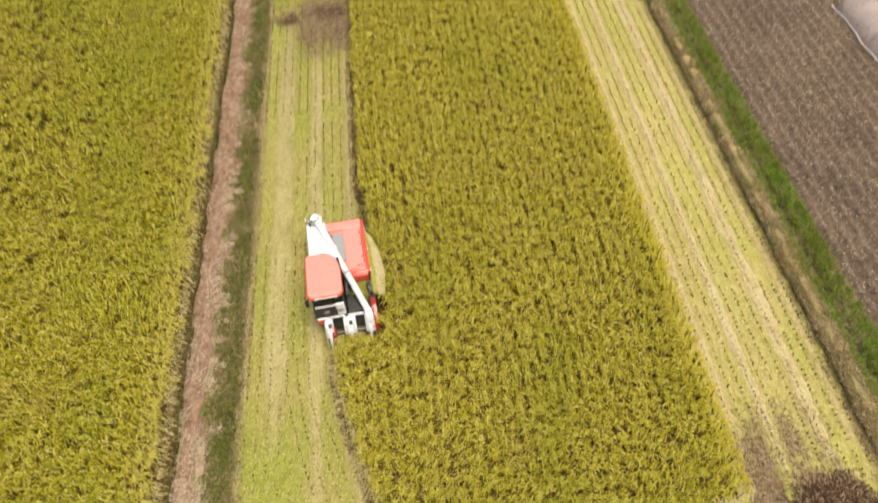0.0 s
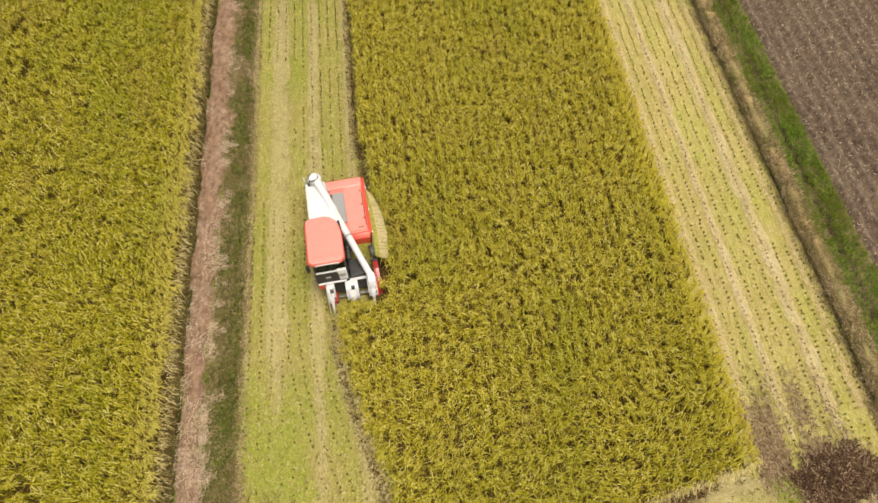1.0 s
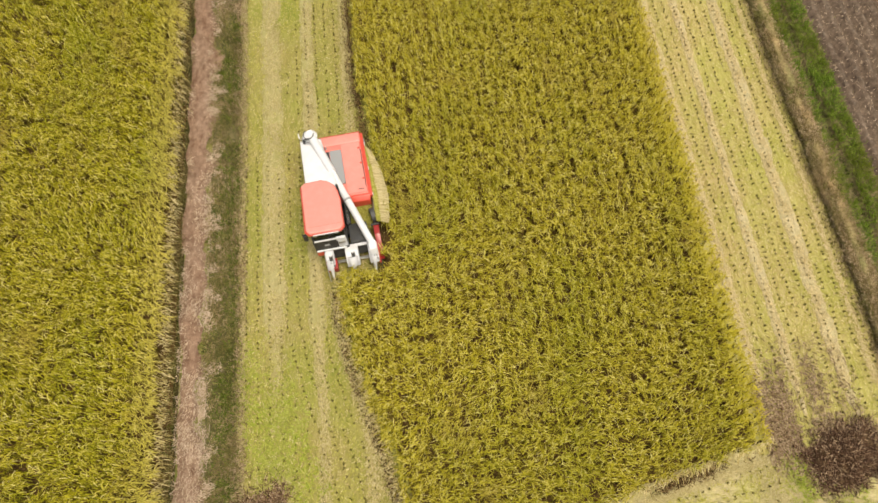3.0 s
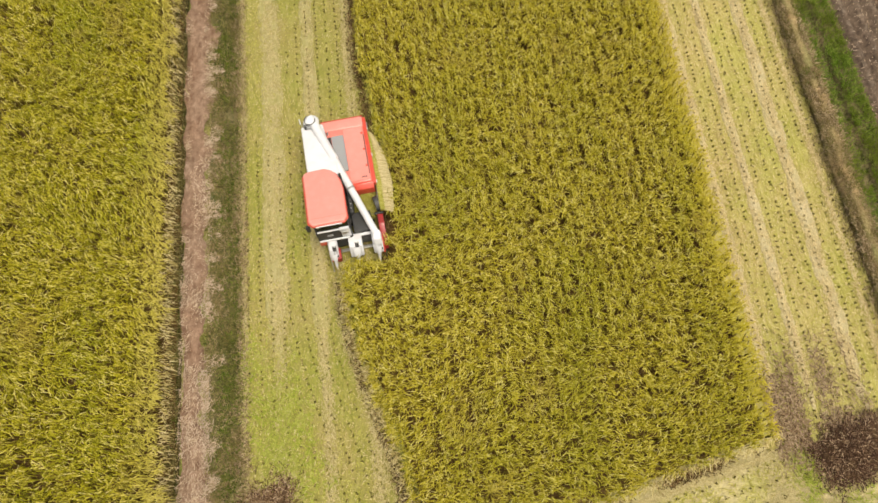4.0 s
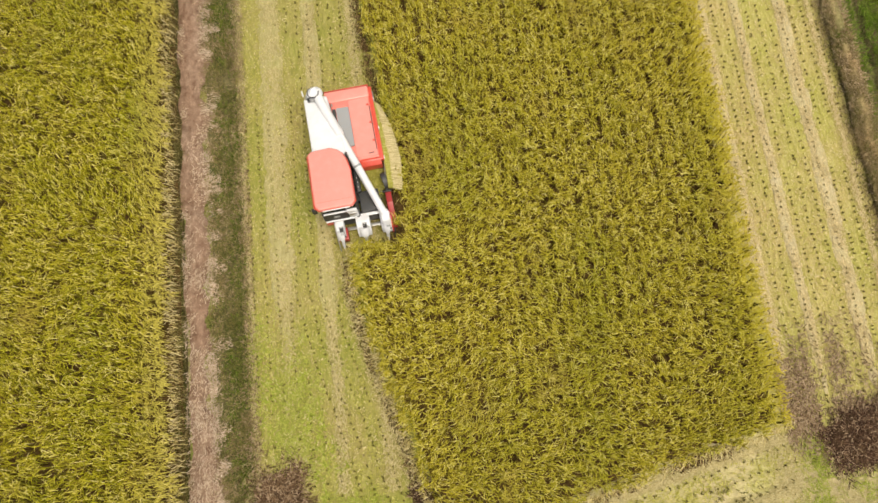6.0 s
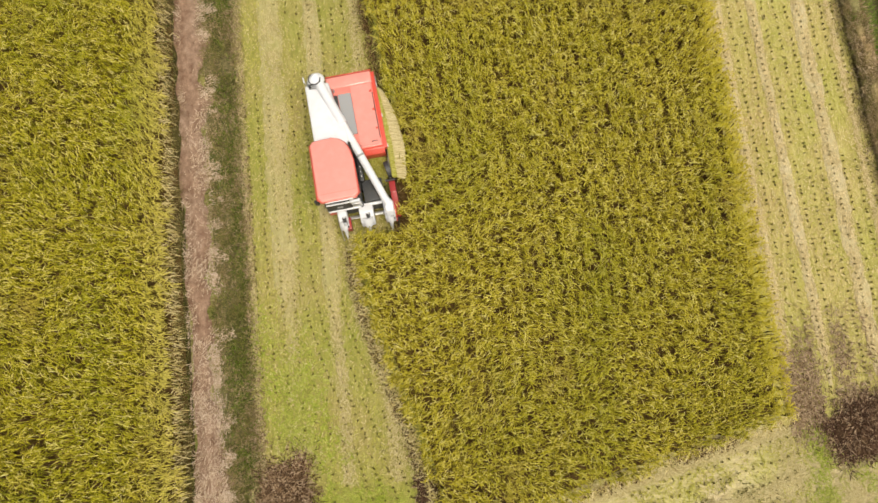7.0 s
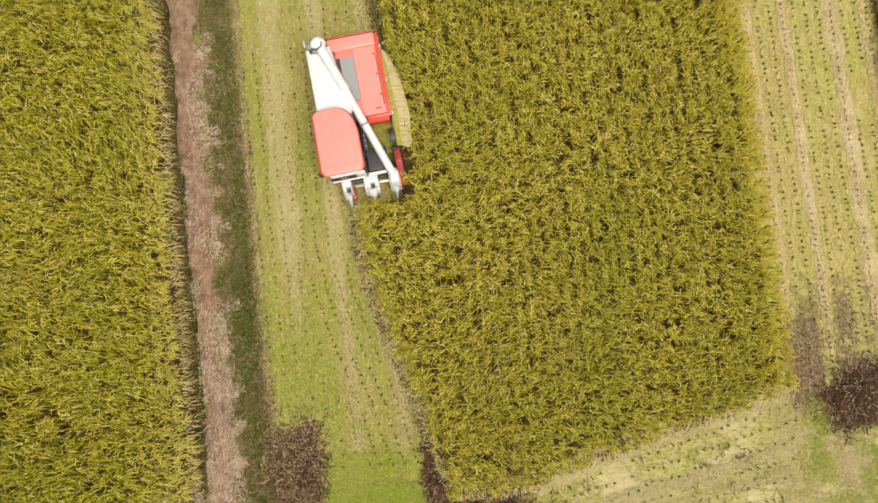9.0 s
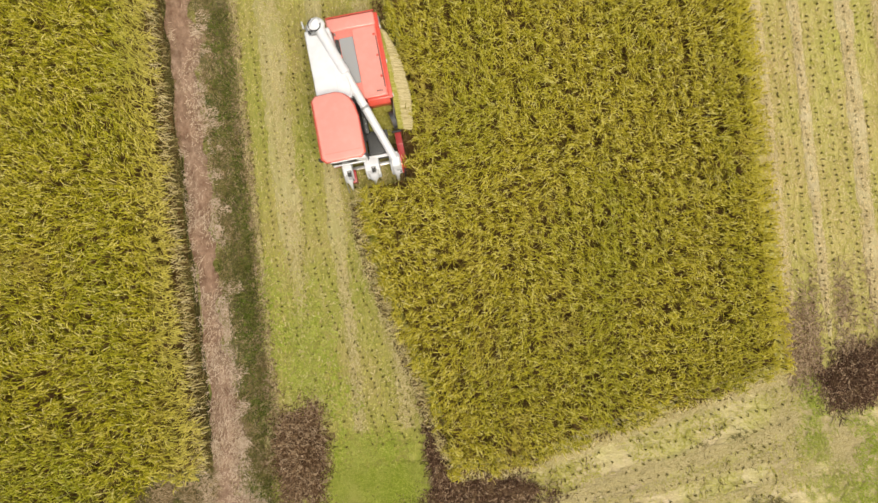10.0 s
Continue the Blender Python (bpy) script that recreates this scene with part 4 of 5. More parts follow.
strewn("regrowth", 16000, 1.2, 8.0, -7.1, -3.5, lambda x, y: (y < end_edge(x) - 0.35) * (y > end_edge(x) - 3.0) * np.clip((np.abs(end_edge(x) - y - 1.3) - 0.15) / 0.2, 0, 1) * np.clip(0.5 + fbm(x, y, 0.7, 3, 65), 0, 1), M_REGROW, "thin yellow-green regrowth between the headland rows", (0.03, 0.11), 0.0)
grass("weed_patch", 1500, 7.4, 9.2, -5.6, -2.8, 0.0, 6, 0.07, 0.14, 0.022, M_CARPET, "bright green weeds on the headland", lambda x, y: (y < end_edge(x) - 0.1) & soft(x, y, 8.28, -4.0, 0.38, 1.1, 63))
grass("weed_patch", 2600, 7.4, 11.0, -8.3, -4.2, 0.0, 6, 0.07, 0.14, 0.022, M_CARPET, "ragged green weeds on the headland", lambda x, y: (np.hypot((x - 8.95) / 0.5, (y + 5.2) / 0.7) > 0.8 + 0.5 * fbm(x, y, 1.5, 2, 79)) & soft(x, y, 9.2, -5.9, 1.4, 1.7, 83, 0.7))
grass("weed_patch", 5500, -1.5, 11.2, -12.5, -6.3, 0.0, 7, 0.13, 0.15, 0.018, M_GRASS, "brown-green grass along the field end", lambda x, y: (y < -7.05 + 0.1 * fbm(x, y, 1.5, 2, 70) + 0.9 * np.exp(-((x - 6.9) / 0.7) ** 2)) & (fbm(x, y, 0.6, 3, 64) > -0.45 + 1.2 * np.clip((1.6 - x) / 2.5, 0, 1) + 1.2 * np.clip((-9.5 - y) / 2.5, 0, 1) + RNG.normal(0, 0.12, len(x))))
grass("headland_stalks", 1500, 1.0, 11.0, -8.4, -6.2, 0.0, 6, 0.10, 0.16, 0.016, M_FOOT, "dark trampled stalks along the field end", lambda x, y: (y < -6.95 + 1.0 * np.exp(-((x - 6.9) / 0.8) ** 2)) & (fbm(x, y, 0.7, 4, 76) > -0.1), "straw")
grass("headland_stalks", 450, 0.4, 8.2, -6.9, -3.6, 0.0, 6, 0.07, 0.14, 0.016, M_FOOT, "dark trampled stalks in blotches on the headland", lambda x, y: (y < end_edge(x) - 0.4) & (fbm(x, y, 0.8, 4, 77) > 0.25 + RNG.normal(0, 0.08, len(x))), "straw")
grass("dry_edge_grass", 2600, -7.4, -4.9, -8.0, -4.2, 0.0, 7, 0.08, 0.2, 0.016, M_MULCH, "bleached trampled grass where the track ends", lambda x, y: np.abs(x + 5.85) < 0.5 + 0.35 * np.clip(-4.4 - y, 0, 1) + 0.4 * fbm(x, y, 1.2, 3, 78))
grass("dry_edge_grass", 1200, -8.6, -6.0, -8.0, -4.3, 0.0, 7, 0.10, 0.18, 0.016, M_DRY, "dry trampled grass where the track ends")
grass("verge_grass", 1700, -8.6, -4.7, -8.0, -4.2, 0.0, 8, 0.12, 0.15, 0.018, M_GRASS, "patchy green grass where the track ends", lambda x, y: fbm(x, y, 0.9, 3, 66) > -0.05)
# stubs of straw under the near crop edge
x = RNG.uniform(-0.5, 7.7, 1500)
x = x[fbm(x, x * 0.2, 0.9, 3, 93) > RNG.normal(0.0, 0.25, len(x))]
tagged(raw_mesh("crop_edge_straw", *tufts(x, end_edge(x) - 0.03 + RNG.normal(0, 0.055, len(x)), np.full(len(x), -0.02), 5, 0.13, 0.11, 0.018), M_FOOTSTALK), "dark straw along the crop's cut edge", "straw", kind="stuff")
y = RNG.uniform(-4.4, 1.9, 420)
# the tufts from 2.35 to 5.5 also darken the shadow gap beside the header
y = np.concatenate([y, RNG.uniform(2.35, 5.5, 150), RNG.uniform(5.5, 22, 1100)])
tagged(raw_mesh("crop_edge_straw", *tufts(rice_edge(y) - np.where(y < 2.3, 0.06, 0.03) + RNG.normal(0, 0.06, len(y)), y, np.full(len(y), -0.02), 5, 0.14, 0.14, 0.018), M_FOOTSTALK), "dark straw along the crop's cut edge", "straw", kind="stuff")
y = RNG.uniform(-4.2, 2.0, 1500)
x = rice_edge(y) - 0.14 + RNG.normal(0, 0.09, len(y))
tagged(raw_mesh("crop_edge_straw", *flat_bits(x, y, np.full(len(y), 0.03), RNG.uniform(0.04, 0.13, len(y)), RNG.uniform(0.007, 0.013, len(y)), RNG.normal(1.5, 0.7, len(y))), M_STRAW_L), "pale straw strewn along the crop's edge", "straw", kind="stuff")


def crop_fringe(x, y, way, label):
    """Bleached outer leaves that hang out over the border of the standing crop."""
    m = len(x)
    base = np.stack([x, y, RNG.uniform(0.30, 0.80, m)], -1)
    fringe = strips(base, RNG.normal(way, 0.6, m), RNG.uniform(0.06, 0.20, m), RNG.uniform(0.010, 0.020, m), RNG.uniform(0.0, 0.1, m), RNG.uniform(0.05, 0.25, m), 2)
    return tagged(raw_mesh("crop_fringe", *fringe, M_FRINGE), label, "rice crop", kind="stuff")


y = RNG.uniform(-4.5, 2.2, 900)
crop_fringe(rice_edge(y) + 0.10 + RNG.normal(0, 0.06, len(y)), y, math.pi, "bleached outer leaves along the crop's cut side")
x = RNG.uniform(-0.5, X_RICE_R, 1000)
crop_fringe(x, end_edge(x) + 0.12 + RNG.normal(0, 0.06, len(x)), -math.pi / 2, "bleached outer leaves at the crop's near end")
y = RNG.uniform(-4.0, 25.0, 3000)
crop_fringe(X_RICE_L - 0.11 + RNG.normal(0, 0.07, len(y)), y, 0.0, "bleached outer leaves leaning over the furrow")


# ---- crop tunnel beside the tilled field ----
def crop_tunnel(x, y0, y1, radius):
    root = tagged(new("crop_tunnel"), "low crop tunnel under dusty translucent film", "crop tunnel")
    na, ny = 22, 110
    a, v = np.meshgrid(np.linspace(0, math.pi, na), np.linspace(0, 1, ny))
    yy = y0 + (y1 - y0) * v
    end = np.clip((np.abs(v - 0.5) - 0.44) / 0.06, 0, 1)
    r = (radius * (1 + 0.03 * np.cos(v * (y1 - y0) / 1.1 * math.tau)) + 0.05 * fbm(a * 0.8, yy, 2.5, 3, 70)) * np.sqrt(1 - 0.96 * end ** 2)
    verts = np.stack([x - np.cos(a) * r, yy, np.sin(a) * r * 0.95 - 0.05], -1).reshape(-1, 3)
    i = (np.arange(ny - 1)[:, None] * na + np.arange(na - 1)[None, :]).ravel()
    film = raw_mesh("film", verts, np.stack([i, i + 1, i + na + 1, i + na], -1), M_FILM, True)
    film.parent = root
    for j in range(1, int((y1 - y0) / 1.1)):
        yy = y0 + j * 1.1
        part("hoop", bm_tube([(x - math.cos(t) * (radius + 0.005), yy, math.sin(t) * (radius + 0.005) * 0.95 - 0.05) for t in np.linspace(0, math.pi, 13)], 0.012, 6), M_STEEL, root)
    part("hem", bm_tube([(x - radius - 0.05 + 0.04 * math.sin(t * 2.3) + 0.02 * math.sin(t * 5.3), y0 + t, 0.15) for t in np.linspace(0.3, y1 - y0 - 0.3, 60)], 0.016, 8), M_WHITE, root, "white weighted film edge")
    return root


crop_tunnel(19.36, 3.0, 16.3, 0.85)


# ---- the combine harvester; its own axes: x across, y to its rear ----
def rounded(x0, x1, y0, y1, r, n=5):
    pts = []
    for cx, cy, a0 in ((x1 - r, y1 - r, 0), (x0 + r, y1 - r, 90), (x0 + r, y0 + r, 180), (x1 - r, y0 + r, 270)):
        for k in range(n + 1):
            a = radians(a0 + 90 * k / n)
            pts.append((cx + r * math.cos(a), cy + r * math.sin(a)))
    return pts


def crawler(parent, x0, x1):
    prof = [(-1.35, 0.28), (-1.28, 0.10), (-1.05, 0.0), (0.75, 0.0), (0.98, 0.10), (1.06, 0.28), (0.95, 0.46), (0.7, 0.5), (-1.0, 0.5), (-1.27, 0.44)]
    tr = part("crawler_track", bm_side(prof, x0, x1, 0.03, 2), M_BLACK, parent, "black rubber crawler track")
    for y in np.linspace(-1.0, 0.7, 14):
        part("tread_lug", bm_box(x0 - 0.005, x1 + 0.005, y - 0.03, y + 0.03, -0.015, 0.03, 0.006, 1), M_BLACK, tr)
    for y in (-1.05, -0.5, 0.0, 0.45, 0.78):
        for xx in (x0 - 0.03, x1 + 0.03):
            part("track_roller", bm_tube([(xx - 0.03, y, 0.24), (xx + 0.03, y, 0.24)], 0.13 if y in (-1.05, 0.78) else 0.09, 12), M_STEEL, tr)


def combine_harvester():
    root = tagged(new("combine_harvester"), "small red and white combine harvester cutting rice", "combine harvester")
    P = lambda *a, **k: part(*a, **k)
    # running gear
    crawler(root, -0.74, -0.38)
    crawler(root, 0.16, 0.52)
    P("chassis", bm_box(-0.72, 0.55, -1.5, 1.15, 0.42, 0.62, 0.02), M_GREY, root)
    # grain tank
    tank = P("grain_tank", bm_prism([(-0.86, -0.66), (-0.07, -0.66), (-0.06, -0.35), (-0.20, 0.25), (-0.30, 0.98), (-0.86, 0.98)], 0.62, 1.55, 0.045, 3), M_WHITE, root, "white steel grain tank")
    P("tank_lid", bm_prism(rounded(-0.80, -0.36, -0.50, 0.62, 0.06), 1.55, 1.575, 0.012, 2), M_WHITE, tank)
    P("lid_hinge", bm_tube([(-0.6, -0.53, 1.58), (-0.35, -0.53, 1.58)], 0.018, 8), M_GREY, tank)
    P("tank_rib", bm_box(-0.875, -0.85, -0.6, 0.9, 0.95, 1.0, 0.008), M_WHITE, tank)
    P("side_panel", bm_box(-0.885, -0.858, -0.62, 0.9, 0.60, 0.93, 0.01), M_RED, tank, "red lower side panel")
    P("rear_rail", bm_tube([(-0.84, 0.98, 1.0), (-0.86, 1.14, 1.0), (-0.86, 1.16, 1.62), (-0.84, 1.0, 1.66)], 0.016, 8), M_WHITE, tank, "white tubular guard rail")
    # thresher body
    box = P("thresher_body", bm_box(-0.28, 0.72, -0.66, 1.30, 0.5, 1.08, 0.035, 3, (0, 0.03, 0.03, 0.04)), M_ROOF, root, "red thresher housing")
    P("rear_cover", bm_box(-0.42, 0.735, 0.99, 1.345, 0.55, 1.10, 0.045, 3, (0.02, 0.03, 0, 0.05)), M_PINK, box)
    P("rear_lip", bm_box(-0.40, 0.72, 1.335, 1.362, 0.80, 1.02, 0.01), M_RED, box, "deeper red rear lip")
    P("top_cover", bm_prism(rounded(0.165, 0.66, -0.60, 0.96, 0.03), 1.075, 1.12, 0.014, 2), M_PINK, box, "flat faded red top cover")
    P("inspection_cover", bm_prism(rounded(-0.16, 0.15, -0.25, 0.80, 0.02), 1.075, 1.13, 0.01, 2), M_PANEL, box, "grey steel inspection cover")
    for y in (-0.2, 0.28, 0.76):
        P("cover_latch", bm_box(0.60, 0.66, y - 0.025, y + 0.025, 1.118, 1.14, 0.006), M_RED, box)
    P("side_rail", bm_box(0.685, 0.79, -0.70, 1.28, 0.92, 1.05, 0.02), M_RED, box, "red side guard over the feed chain")
    P("rail_slot", bm_box(0.655, 0.672, -0.45, 0.72, 1.10, 1.128, 0.003), M_BLACK, box)
    for y in (-0.64, 0.15, 0.95):
        P("guard_bracket", bm_box(0.772, 0.81, y - 0.035, y + 0.035, 0.93, 1.03, 0.008), M_WHITE, box)
    P("front_shroud", bm_side([(-0.80, 0.72), (-0.66, 0.55), (-0.62, 1.06), (-0.68, 1.07), (-0.8, 0.98)], 0.20, 0.72, 0.02), M_RED, box)
    P("cover_grip", bm_tube([(0.46, -0.52, 1.12), (0.46, -0.52, 1.15), (0.58, -0.52, 1.15), (0.58, -0.52, 1.12)], 0.01, 6), M_GREY, box)
    for x in (-0.30, 0.62):
        P("tail_lamp", bm_box(x - 0.05, x + 0.05, 1.33, 1.36, 0.88, 0.96, 0.01), M_LAMP, box, "amber tail lamp")
    # engine bay and intake between tank and body
    P("air_intake", bm_box(-0.26, -0.175, 0.45, 0.80, 1.07, 1.12, 0.015), M_GREY, box)
    P("exhaust", bm_tube([(-0.24, 0.90, 0.9), (-0.24, 0.91, 1.12), (-0.24, 0.94, 1.15)], 0.022, 10), M_STEEL, box)
    # cab
    cab = P("cab", bm_side([(-1.90, 0.62), (-0.68, 0.62), (-0.68, 1.88), (-1.72, 1.88), (-1.92, 1.45)], -0.86, -0.835, 0.008), M_WHITE, root, "enclosed operator cab")
    P("cab_floor", bm_box(-0.86, -0.04, -1.92, -0.68, 0.58, 0.68, 0.02), M_GREY, cab)
    P("rear_wall", bm_box(-0.86, -0.04, -0.72, -0.68, 0.66, 1.88, 0.01), M_WHITE, cab)
    for x in (-0.855, -0.045):
        P("pillar", bm_tube([(x, -1.93, 0.7), (x, -1.94, 1.3), (x, -1.80, 1.88)], 0.028, 8), M_GREY, cab)
        P("pillar", bm_tube([(x, -0.72, 0.7), (x, -0.72, 1.88)], 0.028, 8), M_GREY, cab)
    P("windscreen", bm_side([(-1.945, 1.42), (-1.935, 1.42), (-1.80, 1.86), (-1.81, 1.86)], -0.84, -0.06, 0), M_GLASS, cab, "dark tinted windscreen")
    P("wiper", bm_tube([(-0.5, -1.955, 1.43), (-0.32, -1.88, 1.68)], 0.008, 6), M_BLACK, cab)
    P("door_glass", bm_side([(-1.84, 1.0), (-0.75, 1.0), (-0.75, 1.84), (-1.72, 1.84)], -0.055, -0.048, 0), M_GLASS, cab)
    P("door_glass", bm_side([(-1.84, 1.0), (-0.75, 1.0), (-0.75, 1.84), (-1.72, 1.84)], -0.872, -0.865, 0), M_GLASS, cab)
    # The roof's pink is red paint plus a painted sky reflection.
    roof = P("roof", bm_prism([(-0.92, -0.66), (-0.94, -1.92), (-0.86, -2.02), (-0.10, -2.02), (-0.01, -1.92), (-0.015, -1.15), (-0.05, -0.92), (-0.13, -0.73), (-0.25, -0.62), (-0.40, -0.56), (-0.84, -0.58)], 1.90, 1.99, 0.045, 4), M_PINK, cab, "rounded sun-faded red roof")
    P("roof_rim", bm_prism([(-0.955, -0.66), (-0.978, -1.93), (-0.875, -2.035), (-0.09, -2.035), (0.01, -1.93), (0.005, -1.14), (-0.03, -0.90), (-0.115, -0.71), (-0.24, -0.60), (-0.40, -0.54), (-0.86, -0.56)], 1.86, 1.915, 0.02, 2), M_RED, roof, "deeper red roof rim")
    P("roof_seam", bm_box(-0.88, -0.06, -1.86, -1.845, 1.985, 1.993, 0.003), M_ROOF, roof)
    P("work_lamp", bm_box(-0.80, -0.70, -2.05, -2.0, 1.84, 1.90, 0.012), M_STEEL, roof)
    P("work_lamp", bm_box(-0.26, -0.16, -2.05, -2.0, 1.84, 1.90, 0.012), M_STEEL, roof)
    P("roof_visor", bm_box(-0.78, -0.16, -2.05, -2.02, 1.875, 1.91, 0.012), M_WHITE, roof, "pale front visor strip")
    P("front_panel", bm_side([(-1.97, 0.66), (-1.88, 0.62), (-1.88, 1.44), (-1.93, 1.44), (-1.97, 1.38)], -0.86, -0.04, 0.02), M_BLACK, cab, "black front panel")
    P("front_trim", bm_box(-0.84, -0.30, -1.985, -1.945, 1.385, 1.42, 0.012), M_WHITE, cab, "thin white trim strip")
    P("wiper_cowl", bm_box(-0.30, -0.05, -1.99, -1.90, 1.30, 1.45, 0.03, 3), M_WHITE, cab, "white wiper cowl")
    P("front_corner", bm_box(-0.27, -0.04, -1.985, -1.93, 0.95, 1.35, 0.02), M_WHITE, cab, "white corner panel")
    P("headlamp", bm_box(-0.25, -0.08, -2.0, -1.98, 1.14, 1.26, 0.008), M_STEEL, cab)
    P("front_badge", bm_box(-0.62, -0.48, -1.985, -1.97, 1.12, 1.19, 0.004), M_PANEL, cab)
    P("dash_cowl", bm_box(-0.78, -0.12, -1.86, -1.62, 1.2, 1.40, 0.04, 3), M_GREY, cab)
    P("bumper", bm_box(-0.86, -0.10, -2.0, -1.93, 0.84, 0.91, 0.02, 2), M_WHITE, cab, "white steel bumper")
    P("skirt", bm_box(-0.87, -0.70, -1.99, -1.90, 0.62, 0.84, 0.02, 2), M_RED, cab, "red corner skirt")
    seat = P("seat", bm_box(-0.62, -0.24, -1.25, -0.85, 0.68, 1.12, 0.05, 3), M_BLACK, cab)
    P("seat_back", bm_box(-0.62, -0.24, -0.9, -0.78, 1.1, 1.55, 0.05, 3), M_BLACK, seat)
    mir = P("mirror", bm_box(-1.06, -0.96, -1.93, -1.86, 1.45, 1.72, 0.02), M_BLACK, root, "black rear-view mirror")
    P("mirror_arm", bm_tube([(-0.86, -1.86, 1.76), (-1.0, -1.9, 1.76), (-1.01, -1.9, 1.68)], 0.012, 6), M_BLACK, mir)
    # unloading auger folded forwards over the machine
    A, B = Vector((-0.53, 1.02, 1.66)), Vector((0.56, -2.10, 1.08))
    aug = P("unloading_auger", bm_tube([A + (B - A) * t for t in (-0.01, 0.3, 0.305, 0.35, 0.355, 0.93, 1.0)], [0.115, 0.115, 0.125, 0.125, 0.098, 0.09, 0.09], 18), M_WHITE, root, "white tubular unloading auger")
    smooth(aug)
    P("auger_elbow", bm_tube([(-0.58, 1.06, 1.0), (-0.58, 1.06, 1.52), (-0.575, 1.055, 1.62), (-0.555, 1.03, 1.68), (-0.51, 0.98, 1.665)], [0.13, 0.13, 0.15, 0.15, 0.12], 18), M_WHITE, aug, "white auger elbow")
    dome = bmesh.new()
    bmesh.ops.create_uvsphere(dome, u_segments=24, v_segments=14, radius=0.19)
    for v in dome.verts:
        v.co = Vector((v.co.x * 1.05 - 0.56, v.co.y * 0.95 + 1.02, v.co.z * 0.62 + 1.655))
    smooth(P("elbow_dome", dome, M_WHITE, aug, "white rounded elbow cover"))
    ring = [(-0.57 + 0.15 * math.cos(a), 1.02 + 0.14 * math.sin(a), 1.735 + 0.02 * math.sin(a * 3)) for a in np.linspace(0, math.tau, 25)]
    P("hose_loop", bm_tube(ring[8:20], 0.013, 6), M_GREY, aug, "black hydraulic hose loop")
    P("hose_loop", bm_tube([(-0.74, 0.98, 1.60), (-0.70, 0.90, 1.72), (-0.58, 0.86, 1.765), (-0.47, 0.93, 1.76), (-0.45, 1.02, 1.77)], 0.014, 6), M_GREY, aug, "black hydraulic hose loop")
    P("swivel_cap", bm_tube([(-0.57, 1.02, 1.755), (-0.57, 1.02, 1.785)], 0.035, 12), M_PANEL, aug, "grey swivel cap")
    P("hose_loop", bm_tube([(-0.72, 1.10, 1.50), (-0.74, 1.00, 1.66), (-0.68, 0.88, 1.70), (-0.56, 0.84, 1.69), (-0.50, 0.90, 1.72)], 0.010, 6), M_STEEL, aug, "bare steel pipe loop")
    P("pipe_bracket", bm_box(-0.76, -0.70, 0.86, 0.94, 1.56, 1.66, 0.01), M_GREY, aug)
    P("auger_clamp", bm_tube([A + (B - A) * 0.60, A + (B - A) * 0.615], 0.104, 18), M_PANEL, aug, "grey clamp band")
    P("slew_ring", bm_tube([(-0.58, 1.06, 1.40), (-0.58, 1.06, 1.46)], 0.175, 24), M_STEEL, aug)
    P("slew_motor", bm_box(-0.80, -0.66, 0.94, 1.1, 1.42, 1.56, 0.02), M_PANEL, aug)
    P("hydraulic_hose", bm_tube([(-0.72, 0.96, 1.55), (-0.70, 0.84, 1.64), (-0.60, 0.82, 1.66), (-0.46, 0.9, 1.64)], 0.014, 6), M_STEEL, aug)
    P("spout", bm_side([(-2.06, 1.17), (-2.26, 1.06), (-2.33, 0.86), (-2.2, 0.78), (-2.03, 0.98)], 0.47, 0.66, 0.03, 3), M_WHITE, aug, "white discharge spout")
    P("auger_rest", bm_tube([(0.38, -1.4, 0.92), (0.38, -1.4, 1.12)], 0.02, 8), M_GREY, aug)
    # deck with the feeding rail
    P("deck", bm_box(0.02, 0.50, -1.88, -1.36, 0.72, 0.90, 0.02), M_GREY, root, "dark grey header deck")
    P("lever_console", bm_box(0.0, 0.10, -1.40, -0.72, 0.68, 1.02, 0.025), M_GREY, root)
    for y in (-1.3, -1.18, -1.06):
        P("lever", bm_tube([(0.05, y, 1.02), (0.06, y - 0.02, 1.14)], 0.009, 6), M_STEEL, root)
    P("gear_case", bm_box(0.10, 0.24, -0.98, -0.74, 0.70, 0.98, 0.03), M_BLACK, root)
    P("feed_floor", bm_box(0.10, 0.60, -1.38, -0.72, 0.55, 0.64, 0.01), M_PANEL, root)
    n = 260
    cx, cy = RNG.uniform(0.16, 0.58, n), RNG.uniform(-1.36, -0.72, n)
    heads = raw_mesh("crop_mass", *tufts(cx, cy, np.full(n, 0.62), 6, 0.16, 0.16, 0.02), M_REGROW)
    heads.parent = root
    tagged(heads, "cut yellow-green rice fed into the machine", kind="stuff")
    P("feed_wheel", bm_tube([(0.64, -1.17, 0.78), (0.74, -1.15, 0.78)], 0.20, 20), M_GREY, root, "dark grey feed wheel")
    P("feed_chain", bm_tube([(0.78, 1.25, 0.80), (0.79, 0.2, 0.80), (0.78, -0.7, 0.78), (0.70, -1.35, 0.66)], 0.03, 8), M_STEEL, root)
    # cutting header
    hd = P("header_bar", bm_box(-0.66, 0.64, -1.96, -1.89, 0.73, 0.80, 0.02), M_WHITE, root, "white cross bar of the header")
    P("cutter_bar", bm_box(-0.64, 0.66, -2.06, -1.98, 0.13, 0.18, 0.008), M_STEEL, hd)
    P("header_frame", bm_box(-0.62, 0.60, -1.92, -1.80, 0.2, 0.72, 0.02), M_GREY, hd)
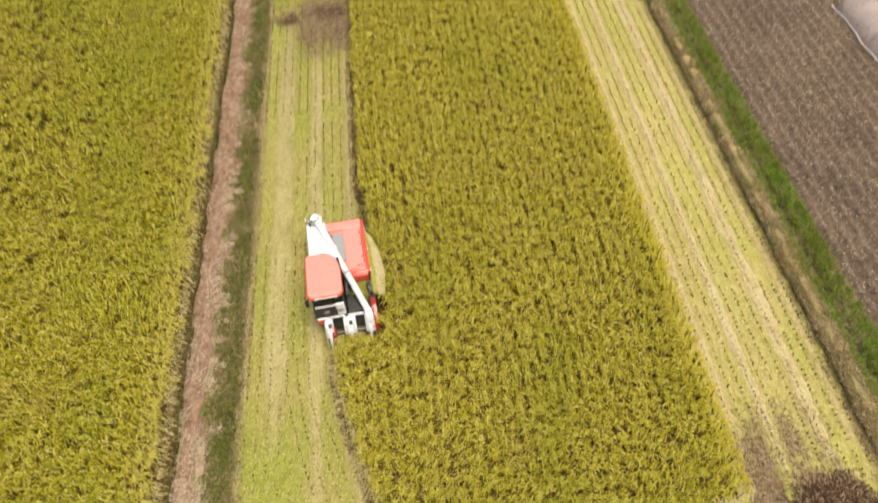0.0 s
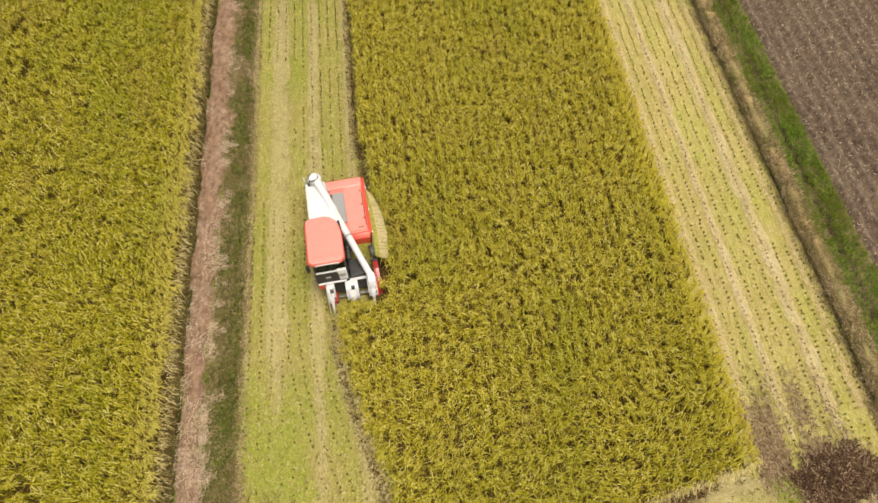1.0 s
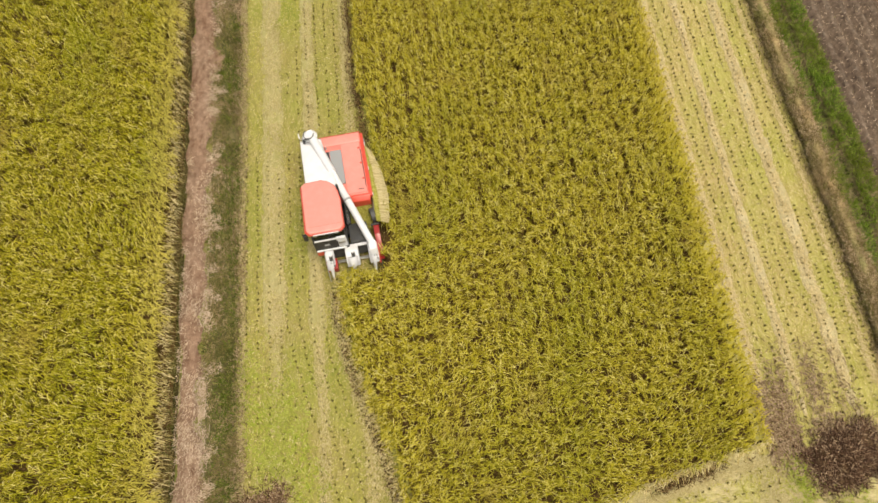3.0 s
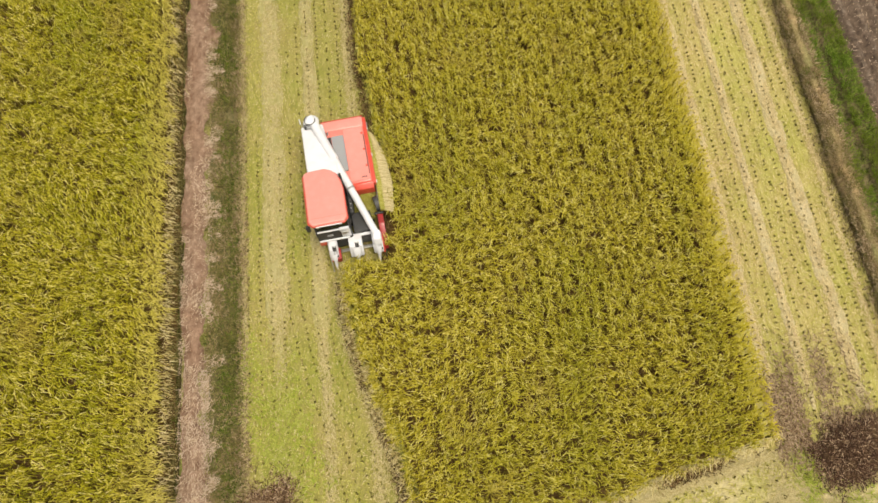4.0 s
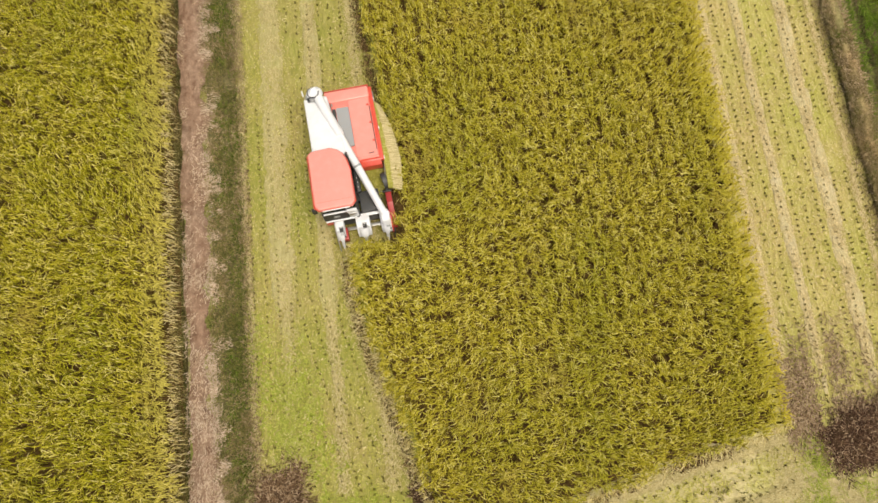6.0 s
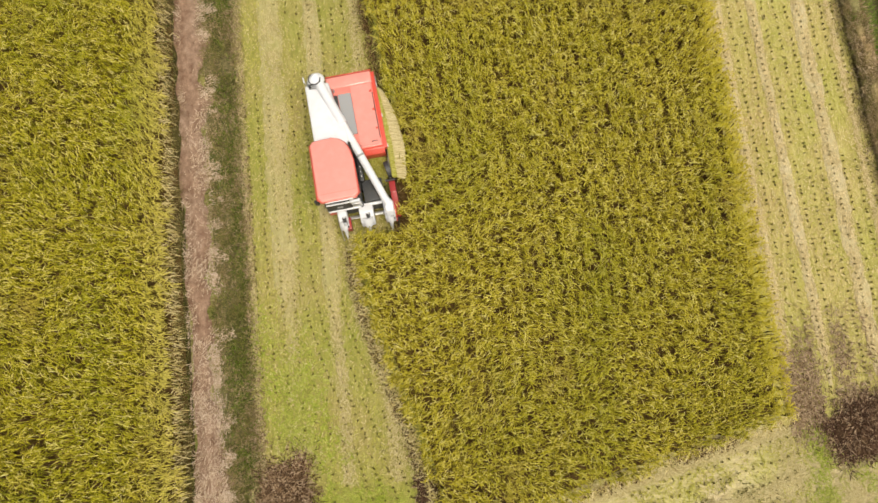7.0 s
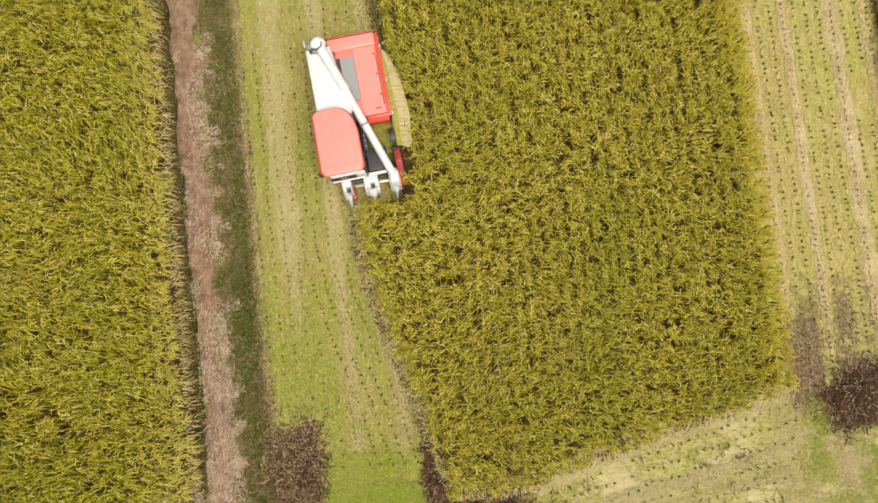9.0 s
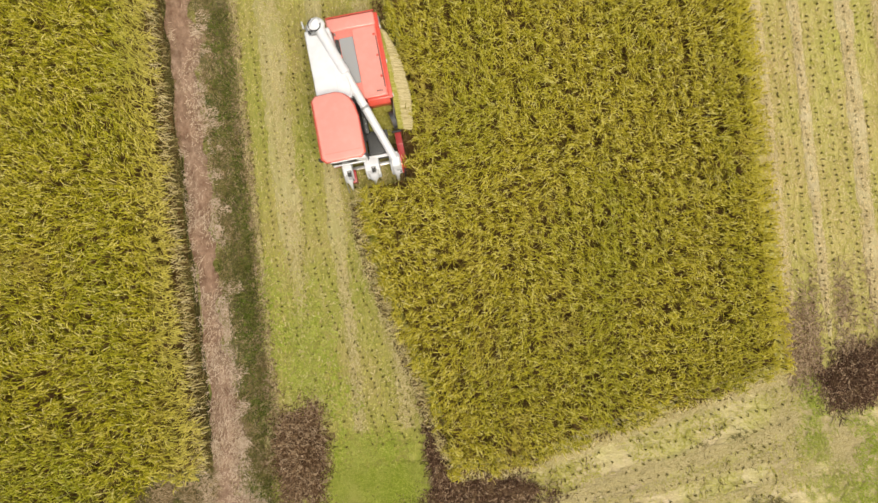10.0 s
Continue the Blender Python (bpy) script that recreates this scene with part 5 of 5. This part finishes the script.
    for x0, x1, tip, red in ((-0.68, -0.46, -2.52, True), (-0.17, 0.17, -2.50, False), (0.42, 0.67, -2.50, True)):
        w = (x0 + x1) / 2
        hood = P("divider_hood", bm_side([(-1.94, 0.52), (-1.93, 0.80), (-2.12, 0.83), (-2.32, 0.66), (-2.38, 0.46), (-2.26, 0.38)], x0, x1, 0.035, 3), M_WHITE, hd, "white divider hood")
        P("divider_toe", bm_tube([(w, -2.26, 0.58), (w - 0.01, -2.44, 0.34), (w - 0.02, tip, 0.14)], [0.055, 0.04, 0.01], 10), M_WHITE, hood)
        P("hood_nose", bm_tube([(w, -2.2, 0.74), (w, -2.34, 0.60), (w, -2.42, 0.42)], [(x1 - x0) * 0.42, (x1 - x0) * 0.36, 0.03], 14), M_WHITE, hood)
        P("tine_case", bm_tube([(w + 0.03, -2.13, 0.83), (w + 0.04, -2.31, 0.72)], 0.055, 12), M_STEEL, hood)
        P("tine_slot", bm_box(w - 0.01, w + 0.07, -2.27, -2.15, 0.78, 0.86, 0.01), M_BLACK, hood)
        P("tine", bm_box(w + 0.05, w + 0.10, -2.36, -2.28, 0.60, 0.66, 0.006), M_BLACK, hood)
        if w < 0:
            P("tine_box", bm_box(x1 - 0.08, x1 + 0.05, -2.40, -2.10, 0.36, 0.60, 0.02), M_DEEP, hood, "red tine casing")
        if red:
            P("hood_stripe", bm_side([(-2.0, 0.30), (-1.98, 0.66), (-2.22, 0.62), (-2.36, 0.36)], (x0 if w < 0 else x1) - 0.012, (x0 if w < 0 else x1) + 0.03, 0.008), M_RED, hood, "red divider side plate")
    # The darker red paints the shade that lies on this panel.
    P("outer_divider", bm_side([(-1.42, 0.40), (-1.44, 0.78), (-1.74, 0.82), (-2.08, 0.62), (-2.26, 0.34), (-1.9, 0.25)], 0.655, 0.80, 0.015), M_DEEP, hd, "red outer divider panel")
    P("divider_hinge", bm_tube([(0.60, -1.44, 0.80), (0.82, -1.44, 0.80)], 0.03, 10), M_BLACK, hd)
    P("divider_foot", bm_tube([(0.74, -1.95, 0.5), (0.73, -2.2, 0.32), (0.70, -2.45, 0.14)], [0.035, 0.028, 0.008], 8), M_BLACK, hd)
    P("divider_rod", bm_tube([(-0.69, -1.9, 0.78), (-0.70, -2.2, 0.55), (-0.68, -2.56, 0.2)], 0.014, 6), M_STEEL, hd)
    # cut stalks held by the feed chain along the side
    def stalks(name, n, inner, outer, z, droop, mat, label):
        """Stalks lying across the feed chain, between two borders that bulge along the machine's side."""
        u = RNG.uniform(0, 1, n)
        sy = 0.90 - 2.30 * u
        bulge = np.sin(np.clip(u * 0.80, 0, 1) * math.pi) ** 0.7
        a = inner[0] + (inner[1] - inner[0]) * bulge
        c = outer[0] + (outer[1] - outer[0]) * bulge + 0.015 * fbm(sy, sy * 0, 4, 3, 80) + RNG.normal(0, 0.012, n)
        base = np.stack([a, sy + RNG.normal(0, 0.01, n), z + RNG.uniform(-0.03, 0.05, n)], -1)
        st = strips(base, RNG.normal(-0.16, 0.13, n), np.clip(c - a, 0.02, 1), RNG.uniform(0.010, 0.018, n), np.full(n, 0.02), np.full(n, droop), 3, 0.2)
        ob = raw_mesh(name, *st, mat)
        ob.parent = root
        tagged(ob, label, kind="stuff")

    stalks("held_straw", 2200, (0.80, 0.88), (0.86, 1.17), 0.86, 0.08, M_HELD, "curtain of pale cut stalks held by the feed chain")
    stalks("held_leaf", 1200, (0.74, 0.77), (0.80, 0.91), 0.90, 0.04, M_REGROW, "yellow-green leaves of the held stalks")
    return root


harvester = combine_harvester()
harvester.matrix_world = pose(-1.77, 4.79, 0, 0, 0, 4.6)
